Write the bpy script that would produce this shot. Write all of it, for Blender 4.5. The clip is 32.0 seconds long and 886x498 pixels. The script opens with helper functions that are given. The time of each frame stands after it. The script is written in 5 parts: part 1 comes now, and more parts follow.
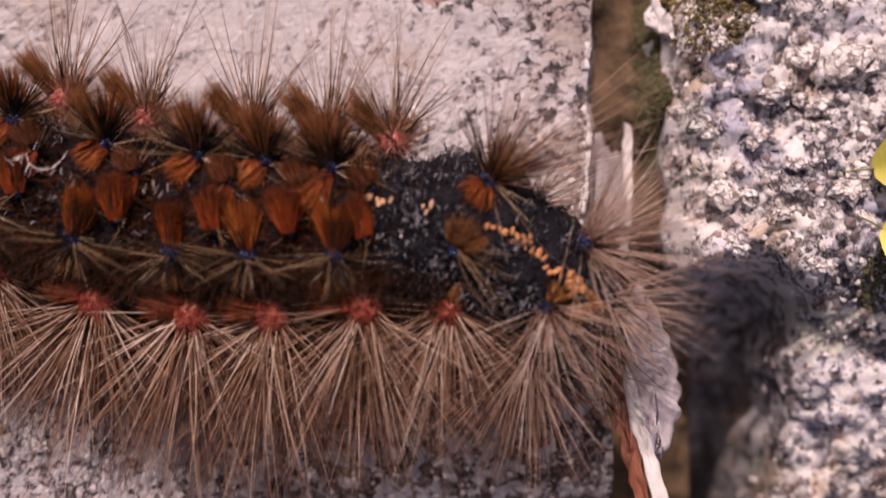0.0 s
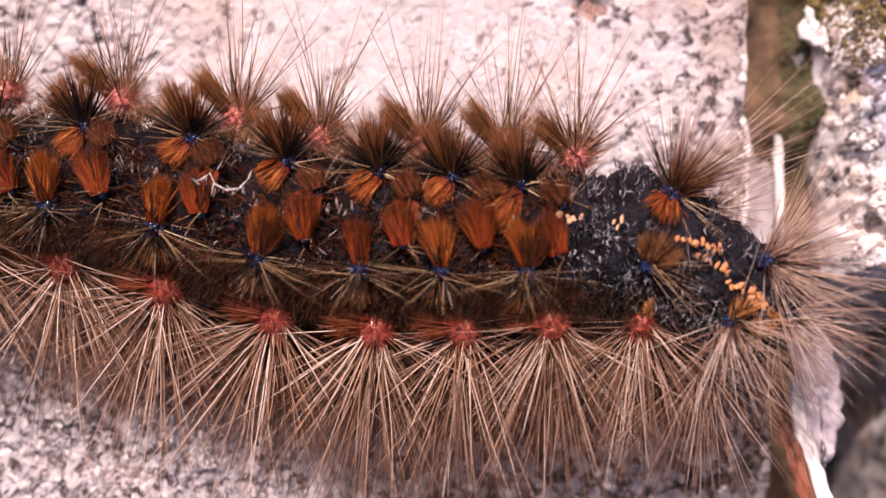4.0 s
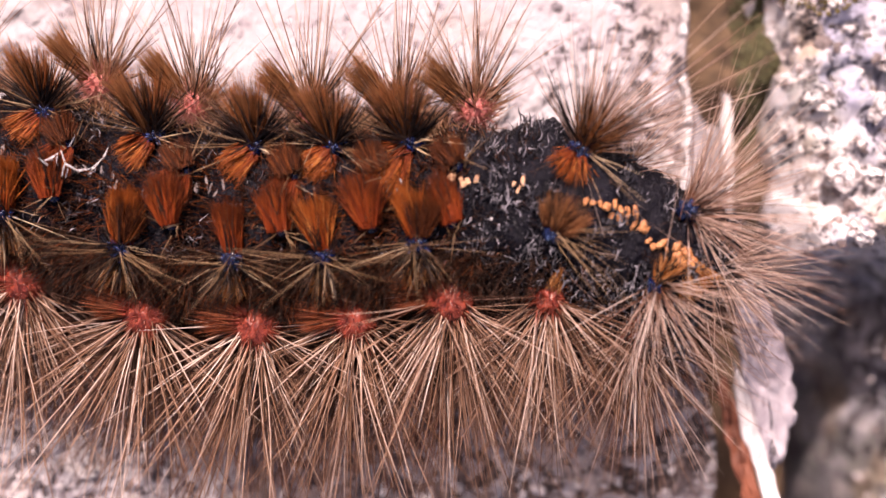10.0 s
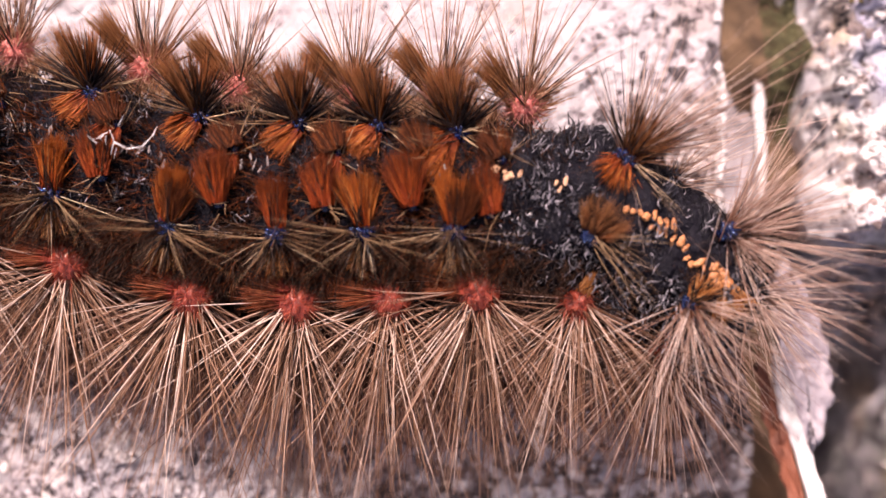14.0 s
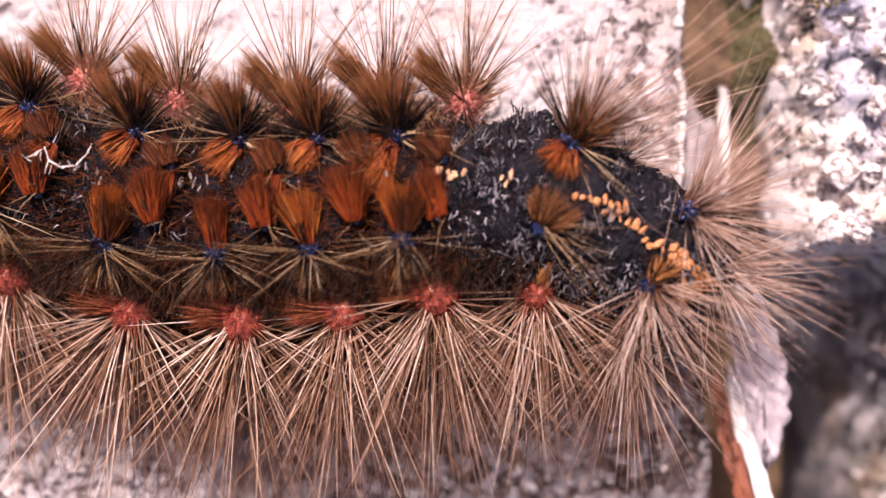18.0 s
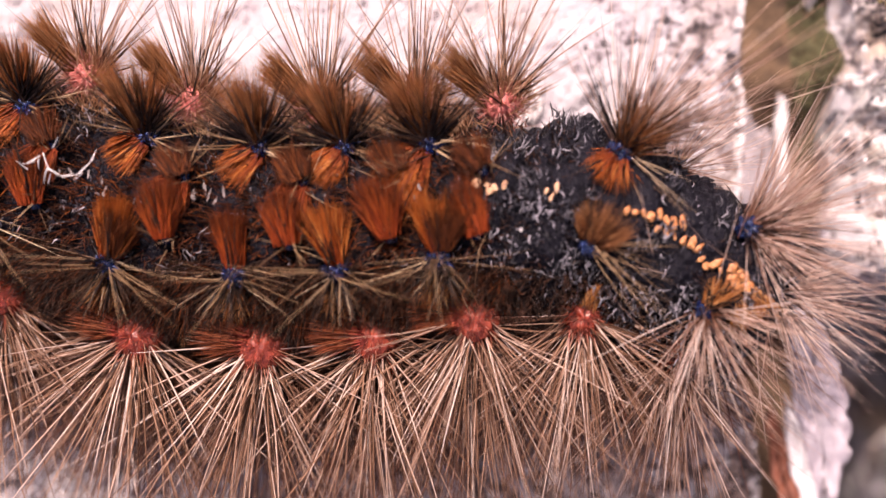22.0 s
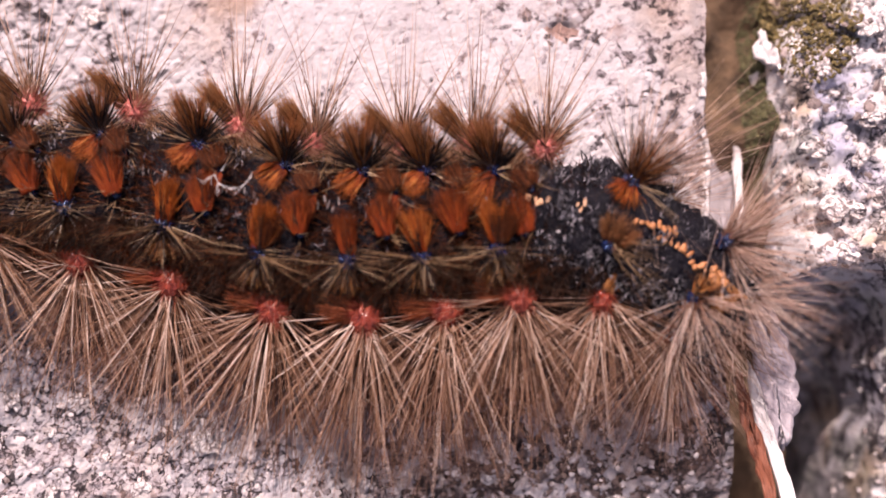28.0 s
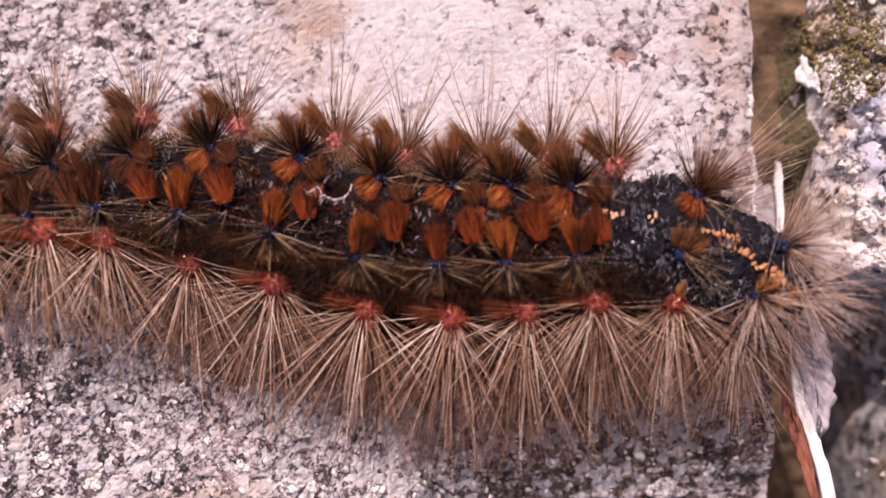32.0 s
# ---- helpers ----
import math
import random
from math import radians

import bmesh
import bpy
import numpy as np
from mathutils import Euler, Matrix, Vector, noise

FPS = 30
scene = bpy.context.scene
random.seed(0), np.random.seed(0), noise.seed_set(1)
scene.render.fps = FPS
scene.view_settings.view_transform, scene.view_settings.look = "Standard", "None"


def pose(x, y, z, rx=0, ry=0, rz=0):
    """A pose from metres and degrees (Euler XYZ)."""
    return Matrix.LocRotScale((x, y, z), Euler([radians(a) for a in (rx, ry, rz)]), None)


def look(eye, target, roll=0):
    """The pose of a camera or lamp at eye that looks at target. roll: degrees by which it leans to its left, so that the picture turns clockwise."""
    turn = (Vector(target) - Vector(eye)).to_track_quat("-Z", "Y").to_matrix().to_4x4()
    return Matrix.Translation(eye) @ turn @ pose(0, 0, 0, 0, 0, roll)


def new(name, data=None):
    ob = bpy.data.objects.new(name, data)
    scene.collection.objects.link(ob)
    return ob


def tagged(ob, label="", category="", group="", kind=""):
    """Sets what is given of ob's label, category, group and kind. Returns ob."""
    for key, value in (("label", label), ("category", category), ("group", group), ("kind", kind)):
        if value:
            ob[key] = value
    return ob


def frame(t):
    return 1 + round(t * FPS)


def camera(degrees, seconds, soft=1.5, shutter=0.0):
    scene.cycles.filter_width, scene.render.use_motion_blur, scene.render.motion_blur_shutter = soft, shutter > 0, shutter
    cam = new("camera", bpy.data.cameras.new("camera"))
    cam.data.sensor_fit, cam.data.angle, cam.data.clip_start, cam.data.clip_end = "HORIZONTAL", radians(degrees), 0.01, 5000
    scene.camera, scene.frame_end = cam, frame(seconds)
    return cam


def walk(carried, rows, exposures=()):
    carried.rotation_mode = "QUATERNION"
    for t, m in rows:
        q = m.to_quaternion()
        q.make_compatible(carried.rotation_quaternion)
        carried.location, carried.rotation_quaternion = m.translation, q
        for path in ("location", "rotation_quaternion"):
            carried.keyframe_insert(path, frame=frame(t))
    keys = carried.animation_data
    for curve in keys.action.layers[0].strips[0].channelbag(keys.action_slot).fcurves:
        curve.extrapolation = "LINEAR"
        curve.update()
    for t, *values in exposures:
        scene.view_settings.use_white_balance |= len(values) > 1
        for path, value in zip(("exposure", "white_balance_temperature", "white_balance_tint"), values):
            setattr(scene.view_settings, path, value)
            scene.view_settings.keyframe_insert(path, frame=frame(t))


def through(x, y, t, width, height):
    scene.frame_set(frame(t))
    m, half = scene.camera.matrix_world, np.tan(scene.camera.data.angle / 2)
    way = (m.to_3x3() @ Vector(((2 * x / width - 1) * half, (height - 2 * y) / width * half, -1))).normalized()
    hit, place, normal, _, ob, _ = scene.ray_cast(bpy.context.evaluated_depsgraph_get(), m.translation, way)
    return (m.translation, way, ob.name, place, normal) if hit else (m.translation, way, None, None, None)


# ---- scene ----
# A hairy caterpillar on weathered granite, close up. Lengths below are in millimetres and scaled by MM.
MM = 0.001
cam = camera(45.0, 32.0, soft=1.5, shutter=0.45)
PATH = [
    (0, 20.14, -1.13, 56.38, 4.45, 3.28, 1.30),
    (0.5, 20.61, 1.43, 54.11, 3.93, 3.77, 1.46),
    (1, 18.62, 0.31, 52.46, 4.24, 4.03, 1.06),
    (1.5, 14.96, -1.52, 52.49, 4.01, 3.70, -0.06),
    (2, 12.92, -1.57, 53.09, 4.02, 3.99, 0.12),
    (2.5, 11.95, -2.27, 56.05, 4.99, 3.85, -0.02),
    (3, 11.84, -0.52, 56.78, 4.19, 3.08, 0.12),
    (3.5, 10.80, 0.05, 57.23, 3.88, 2.24, 0.59),
    (5.5, 9.74, -3.48, 57.39, 6.15, 1.95, 0.43),
    (6, 10.23, -5.29, 56.93, 7.13, 2.94, -0.32),
    (6.5, 11.40, -6.13, 56.96, 6.48, 3.01, -0.73),
    (7, 14.07, -4.43, 56.66, 4.67, 3.34, 0.16),
    (7.5, 15.65, -1.91, 56.07, 3.61, 3.17, 0.93),
    (8, 16.60, 0.35, 54.45, 2.90, 3.47, 0.53),
    (8.5, 16.35, 1.25, 53.31, 2.74, 3.52, 1.07),
    (9, 15.66, 0.97, 51.99, 2.76, 3.55, -0.02),
    (9.5, 15.62, 0.39, 51.63, 3.18, 3.55, -0.66),
    (10, 15.25, 1.77, 50.74, 1.25, 2.80, -0.15),
    (10.5, 15.32, 2.32, 50.52, 0.84, 2.66, -0.10),
    (11, 14.25, 3.58, 51.15, 0.27, 2.42, 0.50),
    (11.5, 11.60, 3.58, 51.75, 0.78, 2.19, 1.45),
    (12, 10.70, 1.35, 51.45, 2.51, 2.68, 0.22),
    (12.5, 10.61, 0.67, 51.27, 2.48, 2.63, 0.28),
    (13, 12.40, -0.11, 50.30, 3.03, 2.34, 0.08),
    (13.5, 14.78, -0.76, 50.40, 3.22, 2.50, -1.32),
    (14, 12.92, -0.49, 51.17, 2.91, 2.28, -0.31),
    (14.5, 12.92, 0.21, 50.63, 2.02, 2.88, 0.31),
    (15, 14.06, 0.88, 50.20, 1.43, 2.62, 0.75),
    (15.5, 14.19, 2.10, 50.56, 0.61, 2.08, 1.10),
    (17.5, 16.45, 2.32, 50.02, 0.46, 4.26, 0.04),
    (18, 16.73, 2.63, 50.14, 0.05, 3.98, 0.02),
    (18.5, 17.30, 2.76, 50.21, 0.50, 4.48, 0.35),
    (19, 16.35, 2.91, 48.47, 0.61, 4.22, 0.85),
    (19.5, 15.31, 3.79, 46.11, -0.82, 3.18, 0.96),
    (20, 15.56, 4.17, 45.54, -1.43, 2.68, 0.78),
    (20.5, 15.64, 4.21, 45.56, -1.41, 2.62, 0.29),
    (21, 15.50, 3.95, 45.62, -0.69, 3.06, 0.86),
    (21.5, 14.97, 4.19, 45.90, -0.95, 3.52, 0.90),
    (22, 13.88, 4.17, 46.01, -0.85, 2.68, 0.88),
    (22.5, 14.54, 4.51, 46.35, -1.40, 3.15, 0.49),
    (23, 15.49, 4.62, 46.07, -1.55, 3.35, 1.03),
    (23.5, 16.18, 4.30, 46.09, -1.49, 3.42, 1.01),
    (24, 16.61, 4.10, 46.09, -1.33, 3.55, 1.01),
    (24.5, 15.77, 2.99, 46.82, 0.14, 3.19, 0.67),
    (25, 14.91, 1.35, 48.71, 2.31, 2.86, 0.41),
    (25.5, 13.27, -0.86, 50.40, 4.78, 2.03, 0.02),
    (27.5, 11.79, -2.78, 59.32, 6.43, 2.35, 0.43),
    (28, 11.01, -3.80, 61.79, 7.07, 1.86, 0.48),
    (28.5, 10.25, -3.64, 64.13, 6.49, 1.57, 0.50),
    (29, 9.53, -4.53, 64.55, 7.20, 2.11, 0.69),
    (29.5, 8.50, -3.89, 65.34, 6.54, 2.06, 0.74),
    (30, 6.65, -3.94, 65.22, 6.58, 0.95, 0.54),
    (30.5, 7.02, -4.01, 66.25, 6.61, 1.55, 0.77),
    (31, 5.44, -3.70, 66.43, 6.45, 0.68, 0.68),
    (31.5, 4.72, -3.83, 67.68, 6.58, 0.44, 0.73),
    (32, 5.43, -3.60, 68.18, 6.44, 0.81, 0.81),
]
walk(cam, [(t, pose(x * MM, y * MM, z * MM, rx, ry, rz)) for t, x, y, z, rx, ry, rz in PATH],
     exposures=[(0.0, -0.4, 7450, 32), (1.0, -0.32, 7450, 33), (1.5, -0.16, 7400, 34), (3.0, 0.22, 7350, 34), (5.5, 0.44, 7350, 33), (10.0, 0.51, 7350, 33), (18.0, 0.58, 7260, 33), (25.5, 0.59, 7250, 33), (28.0, 0.31, 7150, 32), (32.0, 0.13, 7050, 31)])

# the point that the lens is focused on, as deep as the back of the caterpillar or the slab
focus_point = new("focus_point")
cam.data.dof.use_dof, cam.data.dof.focus_object, cam.data.dof.aperture_fstop = True, focus_point, 20.0

# ---- light: sun from beyond the caterpillar and slightly behind it, open sky
SUN_AZIMUTH, SUN_HEIGHT = 99.0, 54.0
world = bpy.data.worlds.new("sky")
scene.world = world
world.use_nodes = True
wn = world.node_tree
sky = wn.nodes.new("ShaderNodeTexSky")
sky.sky_type, sky.sun_disc = "NISHITA", False
sky.sun_elevation, sky.sun_rotation = radians(SUN_HEIGHT), radians(90 - SUN_AZIMUTH)
sky.air_density, sky.dust_density, sky.ozone_density = 0.8, 6.0, 0.3
wn.nodes["Background"].inputs["Strength"].default_value = 0.115
wn.links.new(sky.outputs[0], wn.nodes["Background"].inputs["Color"])
sun_data = bpy.data.lights.new("sun", "SUN")
sun_data.energy, sun_data.angle, sun_data.color = 4.45, radians(0.6), (1.0, 0.95, 0.9)
sun = new("sun", sun_data)
towards = Vector((math.cos(radians(SUN_AZIMUTH)) * math.cos(radians(SUN_HEIGHT)),
                  math.sin(radians(SUN_AZIMUTH)) * math.cos(radians(SUN_HEIGHT)), math.sin(radians(SUN_HEIGHT))))
sun.matrix_world = look(towards * 2, (0, 0, 0))


# ---- materials
def material(name):
    m = bpy.data.materials.new(name)
    m.use_nodes = True
    return m, m.node_tree, m.node_tree.nodes["Principled BSDF"]


def node(tree, kind, links=(), **values):
    n = tree.nodes.new(kind)
    for key, value in values.items():
        n.inputs[key.replace("_", " ")].default_value = value
    for key, source in links:
        tree.links.new(source, n.inputs[key])
    return n


def ramp(tree, source, stops, constant=False):
    n = tree.nodes.new("ShaderNodeValToRGB")
    if constant:
        n.color_ramp.interpolation = "CONSTANT"
    while len(n.color_ramp.elements) < len(stops):
        n.color_ramp.elements.new(0.5)
    for e, (at, colour) in zip(n.color_ramp.elements, stops):
        e.position, e.color = at, (*colour, 1)
    tree.links.new(source, n.inputs[0])
    return n.outputs[0]


def mixed(tree, factor, a, b, blend="MIX"):
    n = tree.nodes.new("ShaderNodeMix")
    n.data_type, n.blend_type = "RGBA", blend
    for socket, value in ((n.inputs[0], factor), (n.inputs[6], a), (n.inputs[7], b)):
        if isinstance(value, bpy.types.NodeSocket):
            tree.links.new(value, socket)
        elif isinstance(value, (int, float)):
            socket.default_value = value
        else:
            socket.default_value = (*value, 1)
    return n.outputs[2]


def granite(name, stops, stain, shift=0.0, lichen=None, patch=70, weight=0.5, tints=(), flakes=None, grime_and_shade=()):
    """Weathered granular rock: ragged pale and dark flecks at several sizes, crystals, stains, fine relief."""
    m, t, p = material(name)
    at = t.nodes.new("ShaderNodeTexCoord").outputs["Object"]
    warp = node(t, "ShaderNodeTexNoise", [("Vector", at)], Scale=2400, Detail=3)
    bent = node(t, "ShaderNodeVectorMath", [(0, warp.outputs["Color"]), (2, at)])
    bent.operation = "MULTIPLY_ADD"
    bent.inputs[1].default_value = (0.0005, 0.0005, 0.0005)
    flecks = node(t, "ShaderNodeTexNoise", [("Vector", at)], Scale=760, Detail=9, Roughness=0.72, Distortion=0.8)
    broad = node(t, "ShaderNodeTexNoise", [("Vector", at)], Scale=patch, Detail=4, Roughness=0.6)
    crystal = node(t, "ShaderNodeTexVoronoi", [("Vector", bent.outputs[0])], Scale=3800)
    large = node(t, "ShaderNodeTexVoronoi", [("Vector", bent.outputs[0])], Scale=1500)
    tone, tone_large = t.nodes.new("ShaderNodeSeparateColor"), t.nodes.new("ShaderNodeSeparateColor")
    t.links.new(crystal.outputs["Color"], tone.inputs[0])
    t.links.new(large.outputs["Color"], tone_large.inputs[0])

    def sum_of(a, factor, b):
        n = t.nodes.new("ShaderNodeMath")
        n.operation = "MULTIPLY_ADD"
        t.links.new(a, n.inputs[0])
        n.inputs[1].default_value = factor
        if isinstance(b, float):
            n.inputs[2].default_value = b
        else:
            t.links.new(b, n.inputs[2])
        return n.outputs[0]

    level = sum_of(tone.outputs[0], 0.22, flecks.outputs["Fac"])
    level = sum_of(tone_large.outputs[0], 0.18, level)
    level = sum_of(broad.outputs["Fac"], weight, level)
    crack = node(t, "ShaderNodeTexVoronoi", [("Vector", bent.outputs[0])], Scale=1900)
    crack.feature = "DISTANCE_TO_EDGE"
    joint = ramp(t, crack.outputs["Distance"], [(0.0, (1, 1, 1)), (0.13, (0, 0, 0))])
    if lichen:
        # the bleached crust has grown over the joints
        away = node(t, "ShaderNodeVectorMath", [(0, at)])
        away.operation = "DISTANCE"
        away.inputs[1].default_value = (0.008, 0.02, 0.0)
        joint = mixed(t, 1.0, joint, ramp(t, away.outputs["Value"], [(0.012, (0.4, 0.4, 0.4)), (0.026, (1, 1, 1))]), "MULTIPLY")
    level = sum_of(joint, -0.2, level)
    level = sum_of(level, 1.0, -0.17 - 0.5 * weight + shift)
    if lichen:
        # one broad bleached crust, ragged at its rim
        off = t.nodes.new("ShaderNodeVectorMath")
        off.operation = "DISTANCE"
        t.links.new(at, off.inputs[0])
        off.inputs[1].default_value = lichen
        rim = ramp(t, sum_of(broad.outputs["Fac"], 0.02, off.outputs["Value"]), [(0.018, (0.2, 0.2, 0.2)), (0.036, (0, 0, 0))])
        level = sum_of(rim, 0.5, level)
    colour = ramp(t, level, stops)
    dirt = node(t, "ShaderNodeTexNoise", [("Vector", at)], Scale=300, Detail=6, Roughness=0.65)
    colour = mixed(t, ramp(t, dirt.outputs["Fac"], [(0.55, (0, 0, 0)), (0.7, (0.7, 0.7, 0.7))]), colour, stain)
    for patch_of in grime_and_shade:
        # ragged dark patches under the crust: grime, and shade put into the colour
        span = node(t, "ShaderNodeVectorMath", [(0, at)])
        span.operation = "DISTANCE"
        span.inputs[1].default_value, near_rim, far_rim, patch_tint = patch_of
        colour = mixed(t, ramp(t, sum_of(dirt.outputs["Fac"], 0.012, span.outputs["Value"]), [(near_rim, (1, 1, 1)), (far_rim, (0, 0, 0))]), colour, patch_tint, "MULTIPLY")
    if flakes:
        # crisp white flakes of crust, closer together where the slab is bleached
        amount, white = flakes
        flake_noise = node(t, "ShaderNodeTexNoise", [("Vector", at)], Scale=480, Detail=9, Roughness=0.74, Distortion=0.3)
        cover = sum_of(flake_noise.outputs["Fac"], 0.6, amount - 0.19)
        cover = sum_of(tone_large.outputs[1], 0.34, cover)
        cover = sum_of(tone.outputs[1], 0.1, cover)
        cover = sum_of(broad.outputs["Fac"], 0.55, cover)
        if lichen:
            cover = sum_of(rim, 0.62, cover)
        colour = mixed(t, ramp(t, cover, [(0.64, (0, 0, 0)), (0.67, (1, 1, 1))]), colour, mixed(t, tone.outputs[2], white, [0.85 * c for c in white]))
    for k, (scale, tint) in enumerate(tints):
        moved = node(t, "ShaderNodeMapping", [("Vector", at)], Location=(0.07 * k + 0.03, 0.05, 0.02))
        spread = node(t, "ShaderNodeTexNoise", [("Vector", moved.outputs[0])], Scale=scale, Detail=5, Roughness=0.62)
        colour = mixed(t, ramp(t, spread.outputs["Fac"], [(0.54, (0, 0, 0)), (0.64, (0.75, 0.75, 0.75))]), colour, tint, "MULTIPLY")
    t.links.new(colour, p.inputs["Base Color"])
    p.inputs["Roughness"].default_value = 0.75
    fine = node(t, "ShaderNodeTexNoise", [("Vector", at)], Scale=4200, Detail=5, Roughness=0.7)
    rough = mixed(t, 0.4, mixed(t, 0.5, fine.outputs["Fac"], flecks.outputs["Fac"]), tone.outputs[1])
    bump = node(t, "ShaderNodeBump", [("Height", rough)], Strength=1.0, Distance=0.00042)
    t.links.new(bump.outputs[0], p.inputs["Normal"])
    return m


def plain(name, dark, light, scale=900, rough=0.6, bump=0.3, depth=0.0001, stretch=(1, 1, 1), gloss=0.5, metal=0.0):
    """A surface between two tones, uneven at two scales, with fine relief."""
    m, t, p = material(name)
    at = t.nodes.new("ShaderNodeTexCoord").outputs["Object"]
    size = node(t, "ShaderNodeMapping", [("Vector", at)], Scale=stretch)
    a = node(t, "ShaderNodeTexNoise", [("Vector", size.outputs[0])], Scale=scale, Detail=5, Roughness=0.65)
    b = node(t, "ShaderNodeTexNoise", [("Vector", at)], Scale=scale / 7, Detail=2)
    both = mixed(t, 0.4, a.outputs["Fac"], b.outputs["Fac"])
    t.links.new(ramp(t, both, [(0.36, dark), (0.64, light)]), p.inputs["Base Color"])
    p.inputs["Roughness"].default_value = rough
    p.inputs["Specular IOR Level"].default_value = gloss
    p.inputs["Metallic"].default_value = metal
    rise = node(t, "ShaderNodeBump", [("Height", a.outputs["Fac"])], Strength=bump, Distance=depth)
    t.links.new(rise.outputs[0], p.inputs["Normal"])
    return m


def grains(name, stops, rough=0.5):
    """Loose crystals, each of its own tone."""
    m, t, p = material(name)
    geo = t.nodes.new("ShaderNodeNewGeometry")
    at = t.nodes.new("ShaderNodeTexCoord").outputs["Object"]
    n = node(t, "ShaderNodeTexNoise", [("Vector", at)], Scale=5000, Detail=4)
    colour = mixed(t, 0.35, ramp(t, geo.outputs["Random Per Island"], stops), ramp(t, n.outputs["Fac"], [(0.35, stops[0][1]), (0.6, stops[-1][1])]))
    t.links.new(colour, p.inputs["Base Color"])
    p.inputs["Roughness"].default_value = rough
    rise = node(t, "ShaderNodeBump", [("Height", n.outputs["Fac"])], Strength=0.4, Distance=0.0001)
    t.links.new(rise.outputs[0], p.inputs["Normal"])
    return m


def bristle(name, stops, rough=0.35, through=0.35, root=None, tip=None, reach=0.2, gloss=0.25):
    """Hair: every strand has its own tone; some light passes through."""
    m, t, p = material(name)
    geo = t.nodes.new("ShaderNodeNewGeometry")
    colour = ramp(t, geo.outputs["Random Per Island"], stops)
    along = t.nodes.new("ShaderNodeAttribute")
    along.attribute_name = "along"
    if root:
        colour = mixed(t, ramp(t, along.outputs["Fac"], [(0.02, (1, 1, 1)), (reach, (0, 0, 0))]), colour, root)
    if tip:
        colour = mixed(t, ramp(t, along.outputs["Fac"], [(0.45, (0, 0, 0)), (1.0, (0.7, 0.7, 0.7))]), colour, tip)
    t.links.new(colour, p.inputs["Base Color"])
    p.inputs["Roughness"].default_value = rough
    p.inputs["Specular IOR Level"].default_value = gloss
    glow = node(t, "ShaderNodeBsdfTranslucent", [("Color", colour)])
    both = node(t, "ShaderNodeMixShader", [(1, p.outputs[0]), (2, glow.outputs[0])], Fac=through)
    t.links.new(both.outputs[0], t.nodes["Material Output"].inputs["Surface"])
    return m


STONE = granite("granite", [(0.39, (0.038, 0.031, 0.036)), (0.45, (0.175, 0.148, 0.158)), (0.52, (0.33, 0.3, 0.33)), (0.61, (0.44, 0.415, 0.44)), (0.75, (0.5, 0.48, 0.51))], (0.29, 0.2, 0.18), 0.0, (0.002, 0.02, 0.0), tints=((85, (0.8, 0.65, 0.54)), (140, (0.84, 0.72, 0.62))), flakes=(0.02, (0.53, 0.51, 0.535)), grime_and_shade=(((0.016, -0.009, 0.0), 0.013, 0.021, (0.6, 0.47, 0.38)),))
# bluish patch lies further right; the brown one paints shade into the pit
ROCK = granite("rough_rock", [(0.34, (0.03, 0.03, 0.042)), (0.45, (0.13, 0.122, 0.14)), (0.54, (0.29, 0.27, 0.285)), (0.62, (0.5, 0.475, 0.49)), (0.72, (0.76, 0.74, 0.76))], (0.16, 0.13, 0.1), 0.08, None, 170, 0.85, ((150, (0.42, 0.44, 0.62)), (190, (0.75, 0.55, 0.36)), (110, (0.6, 0.62, 0.5))), (0.02, (0.78, 0.76, 0.78)), grime_and_shade=(((0.0405, -0.004, -0.002), 0.009, 0.015, (0.42, 0.43, 0.56)), ((0.0325, -0.003, -0.006), 0.008, 0.0135, (0.36, 0.31, 0.28))))
SOIL = plain("soil", (0.024, 0.015, 0.008), (0.17, 0.105, 0.06), 700, 0.95, 0.9, 0.0006)
EARTH = plain("earth", (0.05, 0.035, 0.02), (0.16, 0.12, 0.07), 40, 0.95, 0.8, 0.002)
PALE_GRAIN = grains("pale_grains", [(0.0, (0.32, 0.27, 0.26)), (0.5, (0.5, 0.45, 0.44)), (1.0, (0.72, 0.68, 0.68))])
DARK_GRAIN = grains("dark_grains", [(0.0, (0.04, 0.028, 0.028)), (0.6, (0.13, 0.098, 0.095)), (1.0, (0.29, 0.23, 0.22))])
CRYSTAL = granite("pale_crystal", [(0.36, (0.2, 0.17, 0.17)), (0.46, (0.5, 0.46, 0.46)), (0.55, (0.7, 0.66, 0.65)), (0.62, (0.86, 0.83, 0.82))], (0.45, 0.34, 0.3), 0.06)
CHIP = plain("white_chip", (0.46, 0.435, 0.44), (0.68, 0.655, 0.655), 1500, 0.6, 0.5)
PALE_WOOD = plain("bleached_wood", (0.17, 0.145, 0.15), (0.38, 0.35, 0.37), 600, 0.7, 0.5, 0.0003, (3, 0.4, 1))
STAIN = plain("brown_stain", (0.1, 0.045, 0.035), (0.4, 0.28, 0.25), 900, 0.8, 0.6, 0.0003)
BARK = plain("peeled_bark", (0.17, 0.14, 0.17), (0.48, 0.44, 0.475), 900, 0.55, 0.7, 0.0004, (1.6, 0.9, 1))
RED_BARK = plain("red_bark", (0.1, 0.028, 0.014), (0.26, 0.085, 0.045), 1800, 0.6, 0.6, 0.0002, (3, 0.5, 1))
MOSS = grains("moss", [(0.0, (0.025, 0.02, 0.008)), (0.5, (0.09, 0.068, 0.022)), (1.0, (0.24, 0.18, 0.07))], 0.9)
GREEN_MOSS = grains("green_moss", [(0.0, (0.018, 0.02, 0.008)), (0.5, (0.055, 0.055, 0.022)), (1.0, (0.14, 0.13, 0.06))], 0.9)
